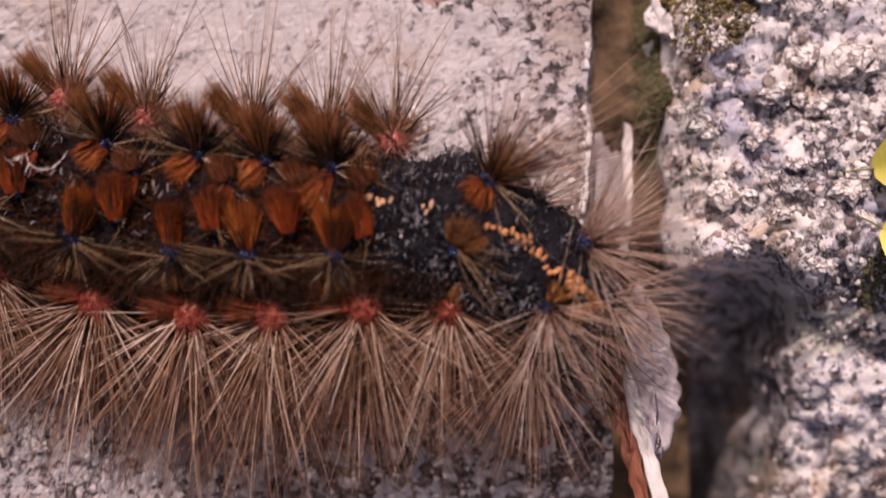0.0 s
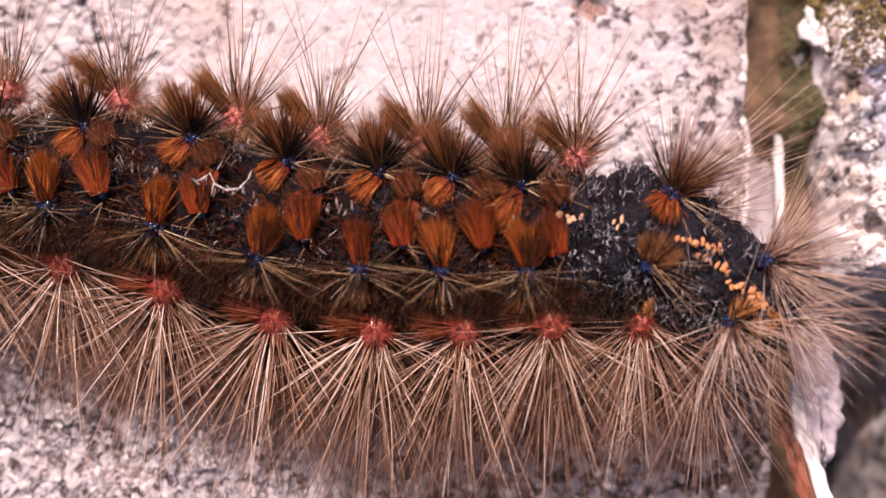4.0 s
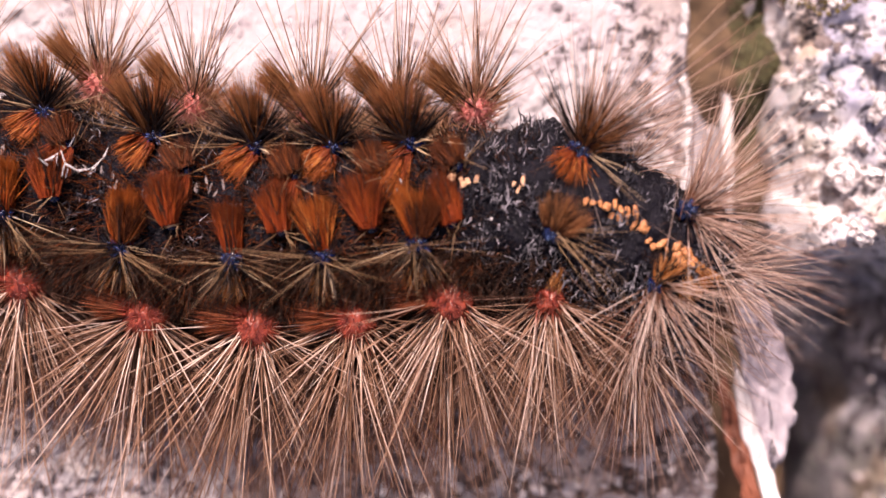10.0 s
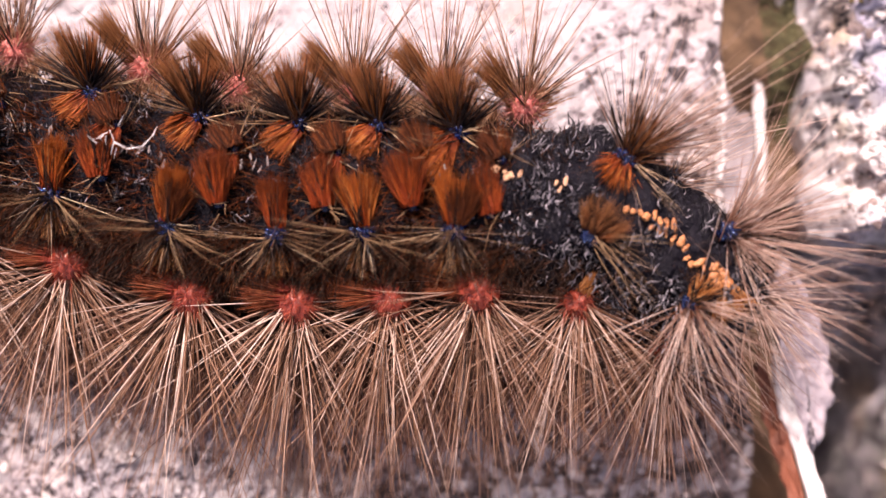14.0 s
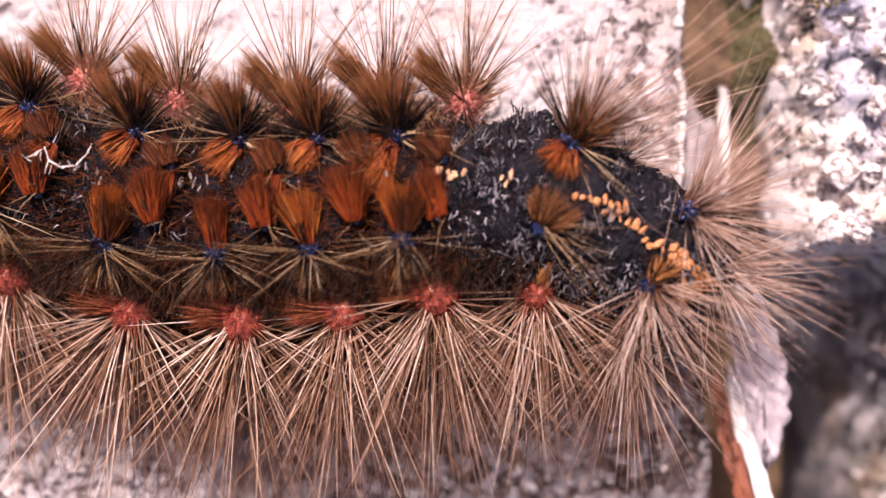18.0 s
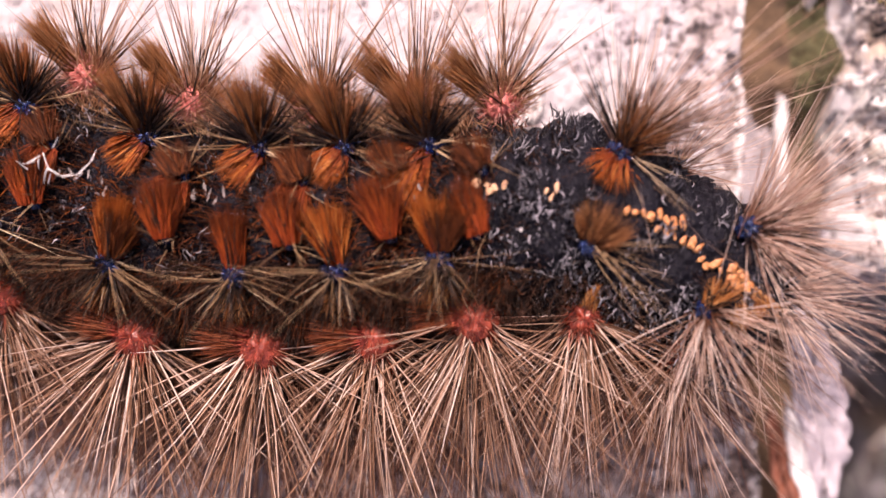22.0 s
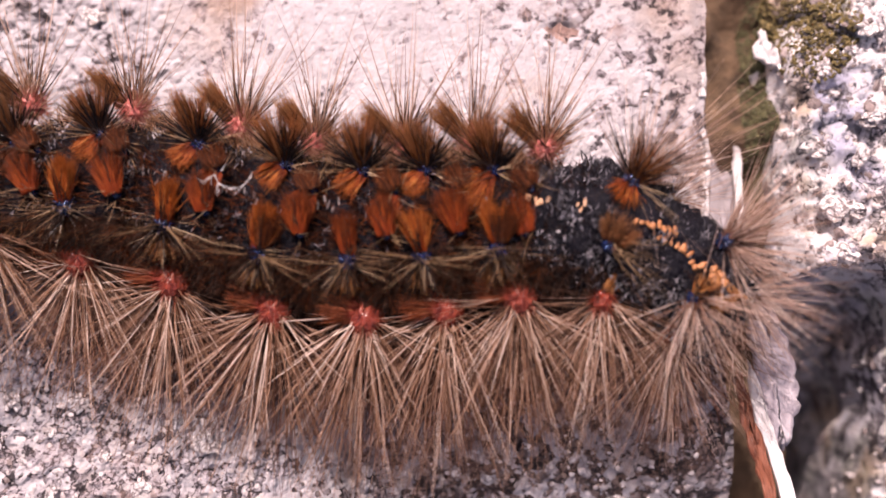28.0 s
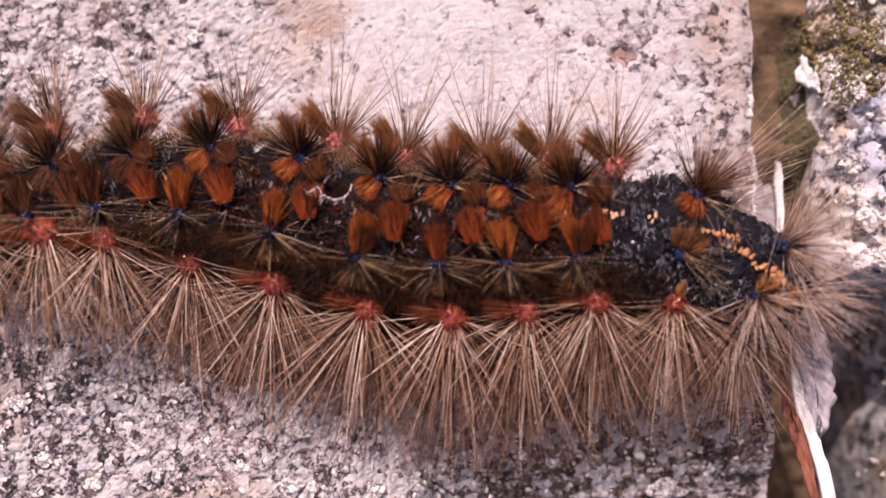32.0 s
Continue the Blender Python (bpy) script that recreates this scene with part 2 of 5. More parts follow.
STALK = plain("green_stalk", (0.08, 0.12, 0.02), (0.22, 0.27, 0.06), 900, 0.5, 0.3)
LEAF = plain("yellow_leaf", (0.42, 0.4, 0.05), (0.72, 0.62, 0.16), 500, 0.45, 0.4)
SKIN = plain("black_skin", (0.003, 0.003, 0.005), (0.013, 0.0125, 0.019), 1500, 0.3, 1.0, 0.0004, gloss=0.09)
RED_SKIN = plain("red_wart", (0.17, 0.02, 0.011), (0.44, 0.085, 0.045), 3200, 0.16, 0.8, 0.00014, gloss=0.8)
PINK_SKIN = plain("pink_wart", (0.4, 0.09, 0.075), (0.62, 0.22, 0.19), 3000, 0.4, 0.6, 0.0001)
BLUE_SKIN = plain("blue_wart", (0.0004, 0.001, 0.006), (0.0022, 0.009, 0.07), 5000, 0.13, 0.9, 0.0002, gloss=1.0)
wet = BLUE_SKIN.node_tree.nodes["Principled BSDF"]
wet.inputs["Specular Tint"].default_value = (0.3, 0.55, 1.0, 1)
wet.inputs["Coat Weight"].default_value, wet.inputs["Coat Roughness"].default_value = 1.0, 0.06
CREAM = plain("cream_mark", (0.42, 0.2, 0.1), (0.75, 0.48, 0.3), 4000, 0.5, 0.5)
AMBER = plain("amber_mark", (0.3, 0.09, 0.025), (0.68, 0.32, 0.13), 4000, 0.45, 0.5)
SILVER = plain("grey_mark", (0.09, 0.075, 0.075), (0.32, 0.27, 0.26), 4000, 0.5, 0.5)
HEADCASE = plain("head_case", (0.01, 0.008, 0.008), (0.06, 0.035, 0.02), 2600, 0.25, 0.5)
SILK = bristle("silk", [(0.0, (0.75, 0.72, 0.72)), (1.0, (0.9, 0.88, 0.88))], 0.2, 0.3)
BEIGE = bristle("beige_hair", [(0.0, (0.12, 0.055, 0.03)), (0.4, (0.4, 0.225, 0.145)), (0.75, (0.67, 0.47, 0.365)), (1.0, (0.92, 0.78, 0.69))], 0.22, 0.35, root=(0.4, 0.08, 0.05), reach=0.12)
BRUSH = bristle("brush_hair", [(0.0, (0.36, 0.2, 0.15)), (0.5, (0.66, 0.48, 0.39)), (1.0, (0.92, 0.8, 0.73))], 0.3, 0.5, root=(0.2, 0.07, 0.03), reach=0.25, gloss=0.5)
TAN_FAN = bristle("brown_fan_hair", [(0.0, (0.1, 0.042, 0.024)), (0.5, (0.27, 0.14, 0.09)), (1.0, (0.52, 0.33, 0.24))], root=(0.04, 0.014, 0.008), reach=0.45)
PALE_FAN = bristle("light_fan_hair", [(0.0, (0.3, 0.16, 0.105)), (0.5, (0.54, 0.34, 0.24)), (1.0, (0.78, 0.59, 0.47))], 0.35, 0.5, root=(0.06, 0.025, 0.015), reach=0.4)
PALE_FUR = bristle("light_underfur", [(0.0, (0.3, 0.145, 0.09)), (0.5, (0.52, 0.29, 0.2)), (1.0, (0.74, 0.5, 0.39))], 0.35, 0.5, root=(0.05, 0.02, 0.012), reach=0.5)
UNDERFUR = bristle("red_brown_underfur", [(0.0, (0.06, 0.02, 0.012)), (0.6, (0.18, 0.068, 0.044)), (1.0, (0.34, 0.17, 0.12))], root=(0.03, 0.012, 0.008), reach=0.6)
AMBER_HAIR = bristle("amber_hair", [(0.0, (0.25, 0.075, 0.018)), (0.6, (0.5, 0.2, 0.06)), (1.0, (0.75, 0.42, 0.19))], 0.5, 0.3)
GOLD = bristle("golden_hair", [(0.0, (0.18, 0.1, 0.05)), (0.6, (0.46, 0.3, 0.17)), (1.0, (0.82, 0.65, 0.44))], 0.3, 0.35, gloss=0.5)
BROWN = bristle("brown_hair", [(0.0, (0.09, 0.028, 0.01)), (0.6, (0.4, 0.15, 0.056)), (1.0, (0.7, 0.35, 0.16))], 0.5, 0.75, root=(0.04, 0.013, 0.005), tip=(0.74, 0.4, 0.19), reach=0.45)
TAN = bristle("tan_hair", [(0.0, (0.15, 0.055, 0.022)), (0.6, (0.4, 0.165, 0.065)), (1.0, (0.62, 0.32, 0.15))], 0.5, 0.7, root=(0.1, 0.03, 0.012), tip=(0.7, 0.39, 0.19), reach=0.35)
PALE_TAN = bristle("pale_tan_hair", [(0.0, (0.28, 0.12, 0.06)), (0.6, (0.54, 0.3, 0.17)), (1.0, (0.82, 0.57, 0.4))], 0.4, 0.5)
DUSK = bristle("dusky_brown_hair", [(0.0, (0.05, 0.018, 0.008)), (0.6, (0.22, 0.085, 0.036)), (1.0, (0.44, 0.2, 0.095))], 0.5, 0.55, root=(0.02, 0.007, 0.004), tip=(0.5, 0.26, 0.12), reach=0.4)
DEEP = bristle("deep_brown_hair", [(0.0, (0.03, 0.01, 0.004)), (0.6, (0.12, 0.042, 0.016)), (1.0, (0.26, 0.1, 0.038))], 0.5, 0.35)
PELT = bristle("dark_pelt", [(0.0, (0.006, 0.004, 0.003)), (0.6, (0.03, 0.013, 0.008)), (1.0, (0.11, 0.046, 0.026))], 0.45, 0.2)
BLACK = bristle("black_hair", [(0.0, (0.006, 0.005, 0.006)), (1.0, (0.03, 0.017, 0.013))], 0.3, 0.15, tip=(0.12, 0.06, 0.033))
ORANGE = bristle("orange_hair", [(0.0, (0.1, 0.018, 0.004)), (0.45, (0.36, 0.07, 0.011)), (0.85, (0.56, 0.16, 0.03)), (1.0, (0.8, 0.36, 0.11))], 0.5, 0.35, root=(0.2, 0.03, 0.005), tip=(0.4, 0.11, 0.02), reach=0.4)
RUST = bristle("rust_hair", [(0.0, (0.07, 0.012, 0.004)), (0.5, (0.26, 0.042, 0.008)), (1.0, (0.52, 0.12, 0.024))], 0.55, 0.35, root=(0.26, 0.04, 0.008), tip=(0.1, 0.024, 0.008), reach=0.5)
DARK_RUST = bristle("dark_rust_hair", [(0.0, (0.03, 0.009, 0.004)), (0.7, (0.14, 0.036, 0.011)), (1.0, (0.28, 0.08, 0.02))], 0.55, 0.35)
RED_BROWN = bristle("red_brown_hair", [(0.0, (0.09, 0.02, 0.008)), (0.5, (0.32, 0.07, 0.022)), (1.0, (0.54, 0.18, 0.075))], 0.5, 0.4, root=(0.45, 0.07, 0.045), reach=0.35)
PINK_HAIR = bristle("pink_hair", [(0.0, (0.5, 0.17, 0.14)), (0.6, (0.7, 0.33, 0.29)), (1.0, (0.85, 0.56, 0.5))], 0.35, 0.45)
RED_HAIR = bristle("red_hair", [(0.0, (0.15, 0.021, 0.012)), (0.6, (0.4, 0.078, 0.042)), (1.0, (0.66, 0.26, 0.17))], 0.3, 0.3, gloss=0.5)
BLUE_HAIR = bristle("blue_glint_spines", [(0.0, (0.003, 0.008, 0.06)), (0.6, (0.02, 0.06, 0.32)), (1.0, (0.4, 0.5, 0.85))], 0.15, 0.2, gloss=1.0)
GREY = bristle("grey_fuzz", [(0.0, (0.007, 0.007, 0.011)), (0.6, (0.05, 0.05, 0.064)), (1.0, (0.42, 0.4, 0.45))], 0.4, 0.15, gloss=0.5)


# ---- building helpers
rnd = np.random.RandomState(7)


def mesh_of(name, verts, faces, mat, smooth=True):
    me = bpy.data.meshes.new(name)
    verts = np.asarray(verts, float)
    me.from_pydata((verts[:, :3] * MM).tolist(), [], faces)
    if verts.shape[1] == 4:
        me.attributes.new("along", "FLOAT", "POINT").data.foreach_set("value", verts[:, 3])
    me.materials.append(mat)
    if smooth:
        me.polygons.foreach_set("use_smooth", [True] * len(me.polygons))
    me.update()
    return me


def part(name, verts, faces, mat, parent=None, label="", smooth=True, kind=""):
    ob = new(name, mesh_of(name, verts, faces, mat, smooth))
    ob.parent = parent
    return tagged(ob, label=label, kind=kind)


def unit(v):
    return v / np.maximum(np.linalg.norm(v, axis=-1, keepdims=True), 1e-9)


def strands(roots, ways, lengths, radius, sag=0.0, curl=0.0, rings=6, coil=0.0):
    """Tapered three-sided hairs: vertices and faces."""
    roots, ways = np.asarray(roots, float), unit(np.asarray(ways, float))
    n = len(roots)
    lengths, radius = np.broadcast_to(lengths, n), np.broadcast_to(radius, n)
    s = np.linspace(0, 1, rings)
    side = unit(np.cross(ways, rnd.normal(size=(n, 3))))
    bend = np.stack([np.zeros(n), np.zeros(n), -np.abs(rnd.normal(1, 0.4, n))], 1) * sag + side * rnd.normal(0, 1, (n, 1)) * curl
    line = roots[:, None] + lengths[:, None, None] * (ways[:, None] * s[None, :, None] + bend[:, None] * (s**2)[None, :, None])
    u = side
    w = np.cross(ways, u)
    if coil:
        turn = rnd.uniform(0, 6.28, (n, 1)) + rnd.uniform(3.5, 6.5, (n, 1)) * s[None]
        line = line + coil * (np.cos(turn)[..., None] * u[:, None] + np.sin(turn)[..., None] * w[:, None])
    thick = radius[:, None] * (1.0 - 0.93 * s[None] ** 1.6)
    ring = []
    for k in range(3):
        a = 2 * math.pi * k / 3
        ring.append(line + thick[..., None] * (math.cos(a) * u + math.sin(a) * w)[:, None])
    verts = np.stack(ring, 2).reshape(-1, 3)
    verts = np.concatenate([verts, np.tile(np.repeat(s, 3), n)[:, None]], 1)
    one = np.array([[r * 3 + k, r * 3 + (k + 1) % 3, (r + 1) * 3 + (k + 1) % 3, (r + 1) * 3 + k] for r in range(rings - 1) for k in range(3)])
    faces = (one[None] + (np.arange(n) * rings * 3)[:, None, None]).reshape(-1, 4)
    return verts, faces.tolist()


def brush(n, root, way, across, length, spread, lift, radius, jitter=0.15, rough=0.1, sag=0.0, curl=0.0, rings=6):
    """Hairs that leave a small spot at root: spread is the half fan along across, lift the half fan square to it, in degrees."""
    way = unit(np.array(way, float))
    across = np.array(across, float)
    across = unit(across - way * (across @ way))
    up = np.cross(way, across)
    a = np.radians(rnd.uniform(-1, 1, n) * spread + rnd.normal(0, spread * 0.08, n))[:, None]
    b = np.radians(rnd.normal(0, 0.55, n) * lift)[:, None]
    ways = unit(way * np.cos(a) * np.cos(b) + across * np.sin(a) + up * np.sin(b))
    roots = np.array(root, float) + ways * 0.12 + rnd.normal(0, jitter, (n, 3))
    lengths = length * (1 + rnd.uniform(-1, 1, n) * rough)
    return strands(roots, ways, lengths, radius * rnd.uniform(0.75, 1.2, n), sag, curl, rings)


def petal(n, root, way, across, length, base, spread, thick, radius, rough=0.06, blunt=0.05):
    """A flat dense tuft with a straight-cut tip: locks of hair rise from a short line of half width base and spread towards the tip."""
    way = unit(np.array(way, float))
    across = np.array(across, float)
    across = unit(across - way * (across @ way))
    up = np.cross(across, way)
    locks = max(6, n // 16)
    pick = rnd.randint(0, locks, n)
    s = np.clip(rnd.uniform(-1, 1, locks)[pick] + rnd.normal(0, 0.14, n), -1.25, 1.25)
    h = rnd.uniform(0, 1, locks)[pick] + rnd.normal(0, 0.12, n)
    roots = np.array(root, float) + across * (s * base)[:, None] + up * (h * thick)[:, None] + way * rnd.uniform(-0.15, 0.25, n)[:, None]
    ways = way + across * (np.tan(np.radians(s * spread + rnd.normal(0, 5, locks)[pick] + np.where(rnd.uniform(0, 1, n) < 0.07, rnd.normal(0, 12, n), rnd.normal(0, 2, n)))))[:, None] + up * (rnd.normal(0.04, 0.09, locks)[pick] + rnd.normal(0, 0.03, n))[:, None]
    lengths = length * (1 - blunt * np.abs(s) ** 2.6) * (1 + rnd.normal(0, 0.1, locks)[pick] + rnd.normal(0, 0.05, n) - np.abs(rnd.normal(0, rough, n)))
    return strands(roots, ways, lengths, radius * rnd.uniform(0.8, 1.2, n), 0.03, 0.03, 4)


def fan(n, root, way, half, low, high, radius, lift=0.1, rise=0.14, sag=0.14, curl=0.1, jitter=0.22, rings=7):
    """Long loose hairs that radiate from a wart in a wide flat fan; half is the half angle in degrees, lift the upward slope."""
    a = np.radians(np.where(rnd.uniform(0, 1, n) < 0.55, rnd.uniform(-1, 1, n) * half, rnd.normal(0, 0.36, n) * half))
    turn = math.atan2(way[1], way[0]) + a
    ways = unit(np.stack([np.cos(turn), np.sin(turn), rnd.normal(lift, rise, n)], 1))
    roots = np.array(root, float) + ways * 0.3 + rnd.normal(0, jitter, (n, 3))
    lengths = rnd.uniform(low, high, n) * (1 - 0.32 * np.clip(np.abs(a) / radians(half), 0, 1) ** 2)
    return strands(roots, ways, lengths, radius * rnd.uniform(0.65, 1.3, n), sag, curl, rings)


def spray(n, root, way, low, high, cone, radius, flat=1.0, sag=0.1, curl=0.05, jitter=0.2, rings=6):
    """Loose hairs in a wide cone about way; flat below 1 presses the cone towards the ground plane."""
    way = unit(np.array(way, float))
    ways = way + rnd.normal(size=(n, 3)) * math.tan(radians(cone)) * np.array([1, 1, flat])
    roots = np.array(root, float) + unit(ways) * 0.25 + rnd.normal(0, jitter, (n, 3))
    return strands(roots, ways, rnd.uniform(low, high, n), radius * rnd.uniform(0.7, 1.25, n), sag, curl, rings)


def joined(*pieces):
    verts, faces, base = [], [], 0
    for v, f in pieces:
        verts.append(np.asarray(v))
        faces += [[i + base for i in face] for face in f]
        base += len(v)
    return np.concatenate(verts), faces


def ball(radius, centre=(0, 0, 0), rings=8, sides=12, rough=0.0, squash=(1, 1, 1)):
    """A lumpy ball."""
    verts, faces = [], []
    for i in range(1, rings):
        for j in range(sides):
            a, b = math.pi * i / rings, 2 * math.pi * j / sides
            verts.append((math.sin(a) * math.cos(b), math.sin(a) * math.sin(b), math.cos(a)))
    verts += [(0, 0, 1), (0, 0, -1)]
    verts = np.array(verts) * (1 + rnd.normal(0, 1, (len(verts), 1)) * rough)
    for i in range(rings - 2):
        for j in range(sides):
            faces.append([i * sides + j, (i + 1) * sides + j, (i + 1) * sides + (j + 1) % sides, i * sides + (j + 1) % sides])
    top, low = len(verts) - 2, len(verts) - 1
    faces += [[top, j, (j + 1) % sides] for j in range(sides)]
    last = (rings - 2) * sides
    faces += [[low, last + (j + 1) % sides, last + j] for j in range(sides)]
    return verts * radius * np.array(squash) + np.array(centre), faces


def wart(radius, centre, knobs=18, depth=0.17):
    """A wart: one rough ball whose skin rises into small round knobs."""
    v, f = ball(1.0, (0, 0, 0), 15, 24, 0.015)
    k = np.arange(knobs)
    z = 1 - 1.7 * (k + 0.5) / knobs
    r = np.sqrt(np.maximum(0, 1 - z * z))
    tips = np.stack([r * np.cos(k * 2.39996), r * np.sin(k * 2.39996), z], 1)
    near = (unit(v) @ tips.T).max(1)
    rise = np.clip((near - math.cos(1.7 / math.sqrt(knobs))) / (1 - math.cos(1.7 / math.sqrt(knobs))), 0, 1)
    return v * (radius * (0.98 - 0.5 * depth + depth * np.sqrt(rise)))[:, None] + np.array(centre), f


def pebbles(count, where, sizes, height, flat=0.7):
    """Many small faceted stones: vertices and faces; where(n) gives the places, height(x, y) the surface."""
    dirs = np.array([(1, 0, 0), (-1, 0, 0), (0, 1, 0), (0, -1, 0), (0, 0, 1), (0, 0, -1), (.6, .6, .5), (-.6, .6, .5), (.6, -.6, .5), (-.6, -.6, .5)])
    tris = np.array([(0, 6, 8), (6, 0, 2), (2, 7, 6), (7, 2, 1), (1, 9, 7), (9, 1, 3), (3, 8, 9), (8, 3, 0), (4, 8, 6), (4, 6, 7), (4, 7, 9), (4, 9, 8),
                     (5, 2, 0), (5, 1, 2), (5, 3, 1), (5, 0, 3)])
    at = where(count)
    r = rnd.uniform(sizes[0], sizes[1], count) * rnd.uniform(0.6, 1.0, count)
    z = height(at[:, 0], at[:, 1]) - r * 0.1
    turn = rnd.uniform(0, 2 * math.pi, count)
    v = dirs[None] * rnd.uniform(0.6, 1.15, (count, len(dirs), 1)) * np.stack([r * rnd.uniform(0.7, 1.3, count), r, r * flat * rnd.uniform(0.6, 1.2, count)], 1)[:, None]
    c, s = np.cos(turn)[:, None], np.sin(turn)[:, None]
    v = np.stack([v[..., 0] * c - v[..., 1] * s, v[..., 0] * s + v[..., 1] * c, v[..., 2]], 2)
    v += np.stack([at[:, 0], at[:, 1], z], 1)[:, None]
    faces = (tris[None] + (np.arange(count) * len(dirs))[:, None, None]).reshape(-1, 3)
    return v.reshape(-1, 3), faces.tolist()


# ---- rock surfaces
def hashed(i, j, k):
    """A steady random number from 0 to 1 for each grid cell."""
    h = np.sin(i * 127.1 + j * 311.7 + k * 74.7) * 43758.5453
    return h - np.floor(h)


def waves(x, y, size, seed):
    """Smooth uneven heights from -1 to 1."""
    u, v = x / size, y / size
    i, j = np.floor(u), np.floor(v)
    a, b = u - i, v - j
    a, b = a * a * (3 - 2 * a), b * b * (3 - 2 * b)
    p = hashed(i, j, seed) * (1 - a) + hashed(i + 1, j, seed) * a
    q = hashed(i, j + 1, seed) * (1 - a) + hashed(i + 1, j + 1, seed) * a
    return 2 * (p * (1 - b) + q * b) - 1


def crystals(x, y, size, seed):
    """Facets like packed crystals: each has its own height and tilt, with low joints between."""
    i, j = np.floor(x / size), np.floor(y / size)
    near = np.full(np.shape(x), 9.0)
    second = near.copy()
    level = np.zeros(np.shape(x))
    for di in (-1, 0, 1):
        for dj in (-1, 0, 1):
            ci, cj = i + di, j + dj
            px, py = (ci + hashed(ci, cj, seed)) * size, (cj + hashed(ci, cj, seed + 1)) * size
            d = np.hypot(x - px, y - py) / size
            own = (hashed(ci, cj, seed + 2) - 0.5) + ((x - px) * (hashed(ci, cj, seed + 3) - 0.5) + (y - py) * (hashed(ci, cj, seed + 4) - 0.5)) / size * 1.4
            closer = d < near
            second = np.where(closer, near, np.minimum(second, d))
            level = np.where(closer, own, level)
            near = np.where(closer, d, near)
    return level - 0.5 * np.exp(-((second - near) * 7))


def smooth(a, b, x):
    s = np.clip((x - a) / (b - a), 0, 1)
    return s * s * (3 - 2 * s)


def slab_height(x, y):
    """The slab: nearly level under the body, sinking towards its near corner."""
    dip = 0.52 * np.clip(-3.6 + 1.2 * waves(x, y, 3.5, 23) - y, 0, 9) * smooth(-1.5, 7.0, x + 0.3 * y + 1.5 + 1.3 * waves(x, y, 2.6, 24) + 0.5 * waves(x, y, 0.9, 25))
    far = np.exp(-((x / 60) ** 2 + (y / 60) ** 2))
    grain = 0.22 * crystals(x, y, 0.95, 3) + 0.2 * crystals(x + 3, y, 0.5, 11)
    calm = 1 - 0.72 * smooth(8, 13, y) * smooth(-12, -2, x)
    edge = -0.5 * smooth(23.3, 24.6, x)
    # a narrow hollow that runs in from the near side
    line = 3.1 + 0.5 * waves(y, y * 0 + 2, 1.7, 27) - 0.25 * (y + 8)
    edge = edge - 1.5 * np.exp(-((x - line) / 0.5) ** 2) * smooth(-6.6, -7.6, y) - 0.9 * np.exp(-(((x - 15.9) / 0.7) ** 2 + ((y - 17.2) / 0.35) ** 2))
    return -dip + edge + (0.3 * waves(x, y, 7, 21) + 0.18 * waves(x, y, 2.3, 22) + grain * calm) * (0.3 + 0.7 * far)


def slab_edge(y):
    return 24.4 + 0.18 * waves(y, y * 0 + 3, 3, 5) + 0.1 * waves(y, y * 0 + 9, 0.8, 6) + 1.6 * smooth(0, -8, y)


def rock_edge(y):
    return np.interp(y, [-60, -10, -2, 2, 8, 12, 20, 60], [32, 31.5, 30.4, 29.2, 28.6, 28.9, 28.7, 28]) + 0.5 * waves(y, y * 0, 2.2, 31)


def rock_height(x, y):
    """The rough rock: knobbly, with a ledge beyond which it falls away in shade."""
    pit = smooth(36.4, 34.2, x + 0.6 * waves(x, y, 2.5, 48))
    fall = (1.4 + 7.6 * pit) * smooth(2.8 + 0.6 * np.sin(x) + 0.6 * pit, 0.8, y) + (0.4 + 0.85 * pit) * np.clip(1.5 - y, 0, 40)
    edge = -2.2 * smooth(1.6, 0.0, x - rock_edge(y))
    return 0.2 - fall + edge + 0.85 * waves(x, y, 4, 41) + 0.5 * waves(x, y, 1.7, 42) + 0.75 * crystals(x, y, 1.4, 43) + 0.3 * crystals(x, y, 0.55, 47)


def sheet(xs, ys, height, shift):
    """A grid from xs and ys; shift moves its border, and the last column turns down into a side wall."""
    gx, gy = np.meshgrid(xs, ys, indexing="ij")
    gx = shift(gx, gy)
    verts = np.stack([gx, gy, height(gx, gy)], 2).reshape(-1, 3)
    m, n = len(xs), len(ys)
    i = (np.arange(m - 1)[:, None] * n + np.arange(n - 1)[None]).ravel()
    return verts, np.stack([i, i + n, i + n + 1, i + 1], 1)


def closed(verts, faces, columns, count, depth, outward):
    """Adds a side wall along the last or the first column of a sheet."""
    start = (columns - 1) * count if outward > 0 else 0
    rim = verts[start:start + count]
    extra = []
    ledge = 0.4 * smooth(1, 4, rim[:, 1]) * smooth(22, 9, rim[:, 1]) if outward > 0 else 0
    for drop in (0.01, 0.02, 0.03, 0.05, 0.08, 0.12, 0.18, 0.25, 0.34, 0.45, 0.57, 0.7, 0.85, 1.0):
        w = rim.copy()
        w[:, 2] = rim[:, 2] * (1 - drop) - depth * drop
        w[:, 0] += outward * (0.12 * np.sin(drop * 3) + 0.3 * crystals(w[:, 1], w[:, 2], 0.8, 61) * min(1, drop * 8) + ledge * smooth(0.002, 0.021, drop))
        extra.append(w)
    base = len(verts)
    add = []
    order = [np.arange(start, start + count)] + [np.arange(count) + base + k * count for k in range(14)]
    for a, b in zip(order[:-1], order[1:]):
        q = np.stack([a[:-1], b[:-1], b[1:], a[1:]], 1)
        add.append(q if outward > 0 else q[:, ::-1])
    return np.concatenate([verts, *extra]), np.concatenate([faces, *add])


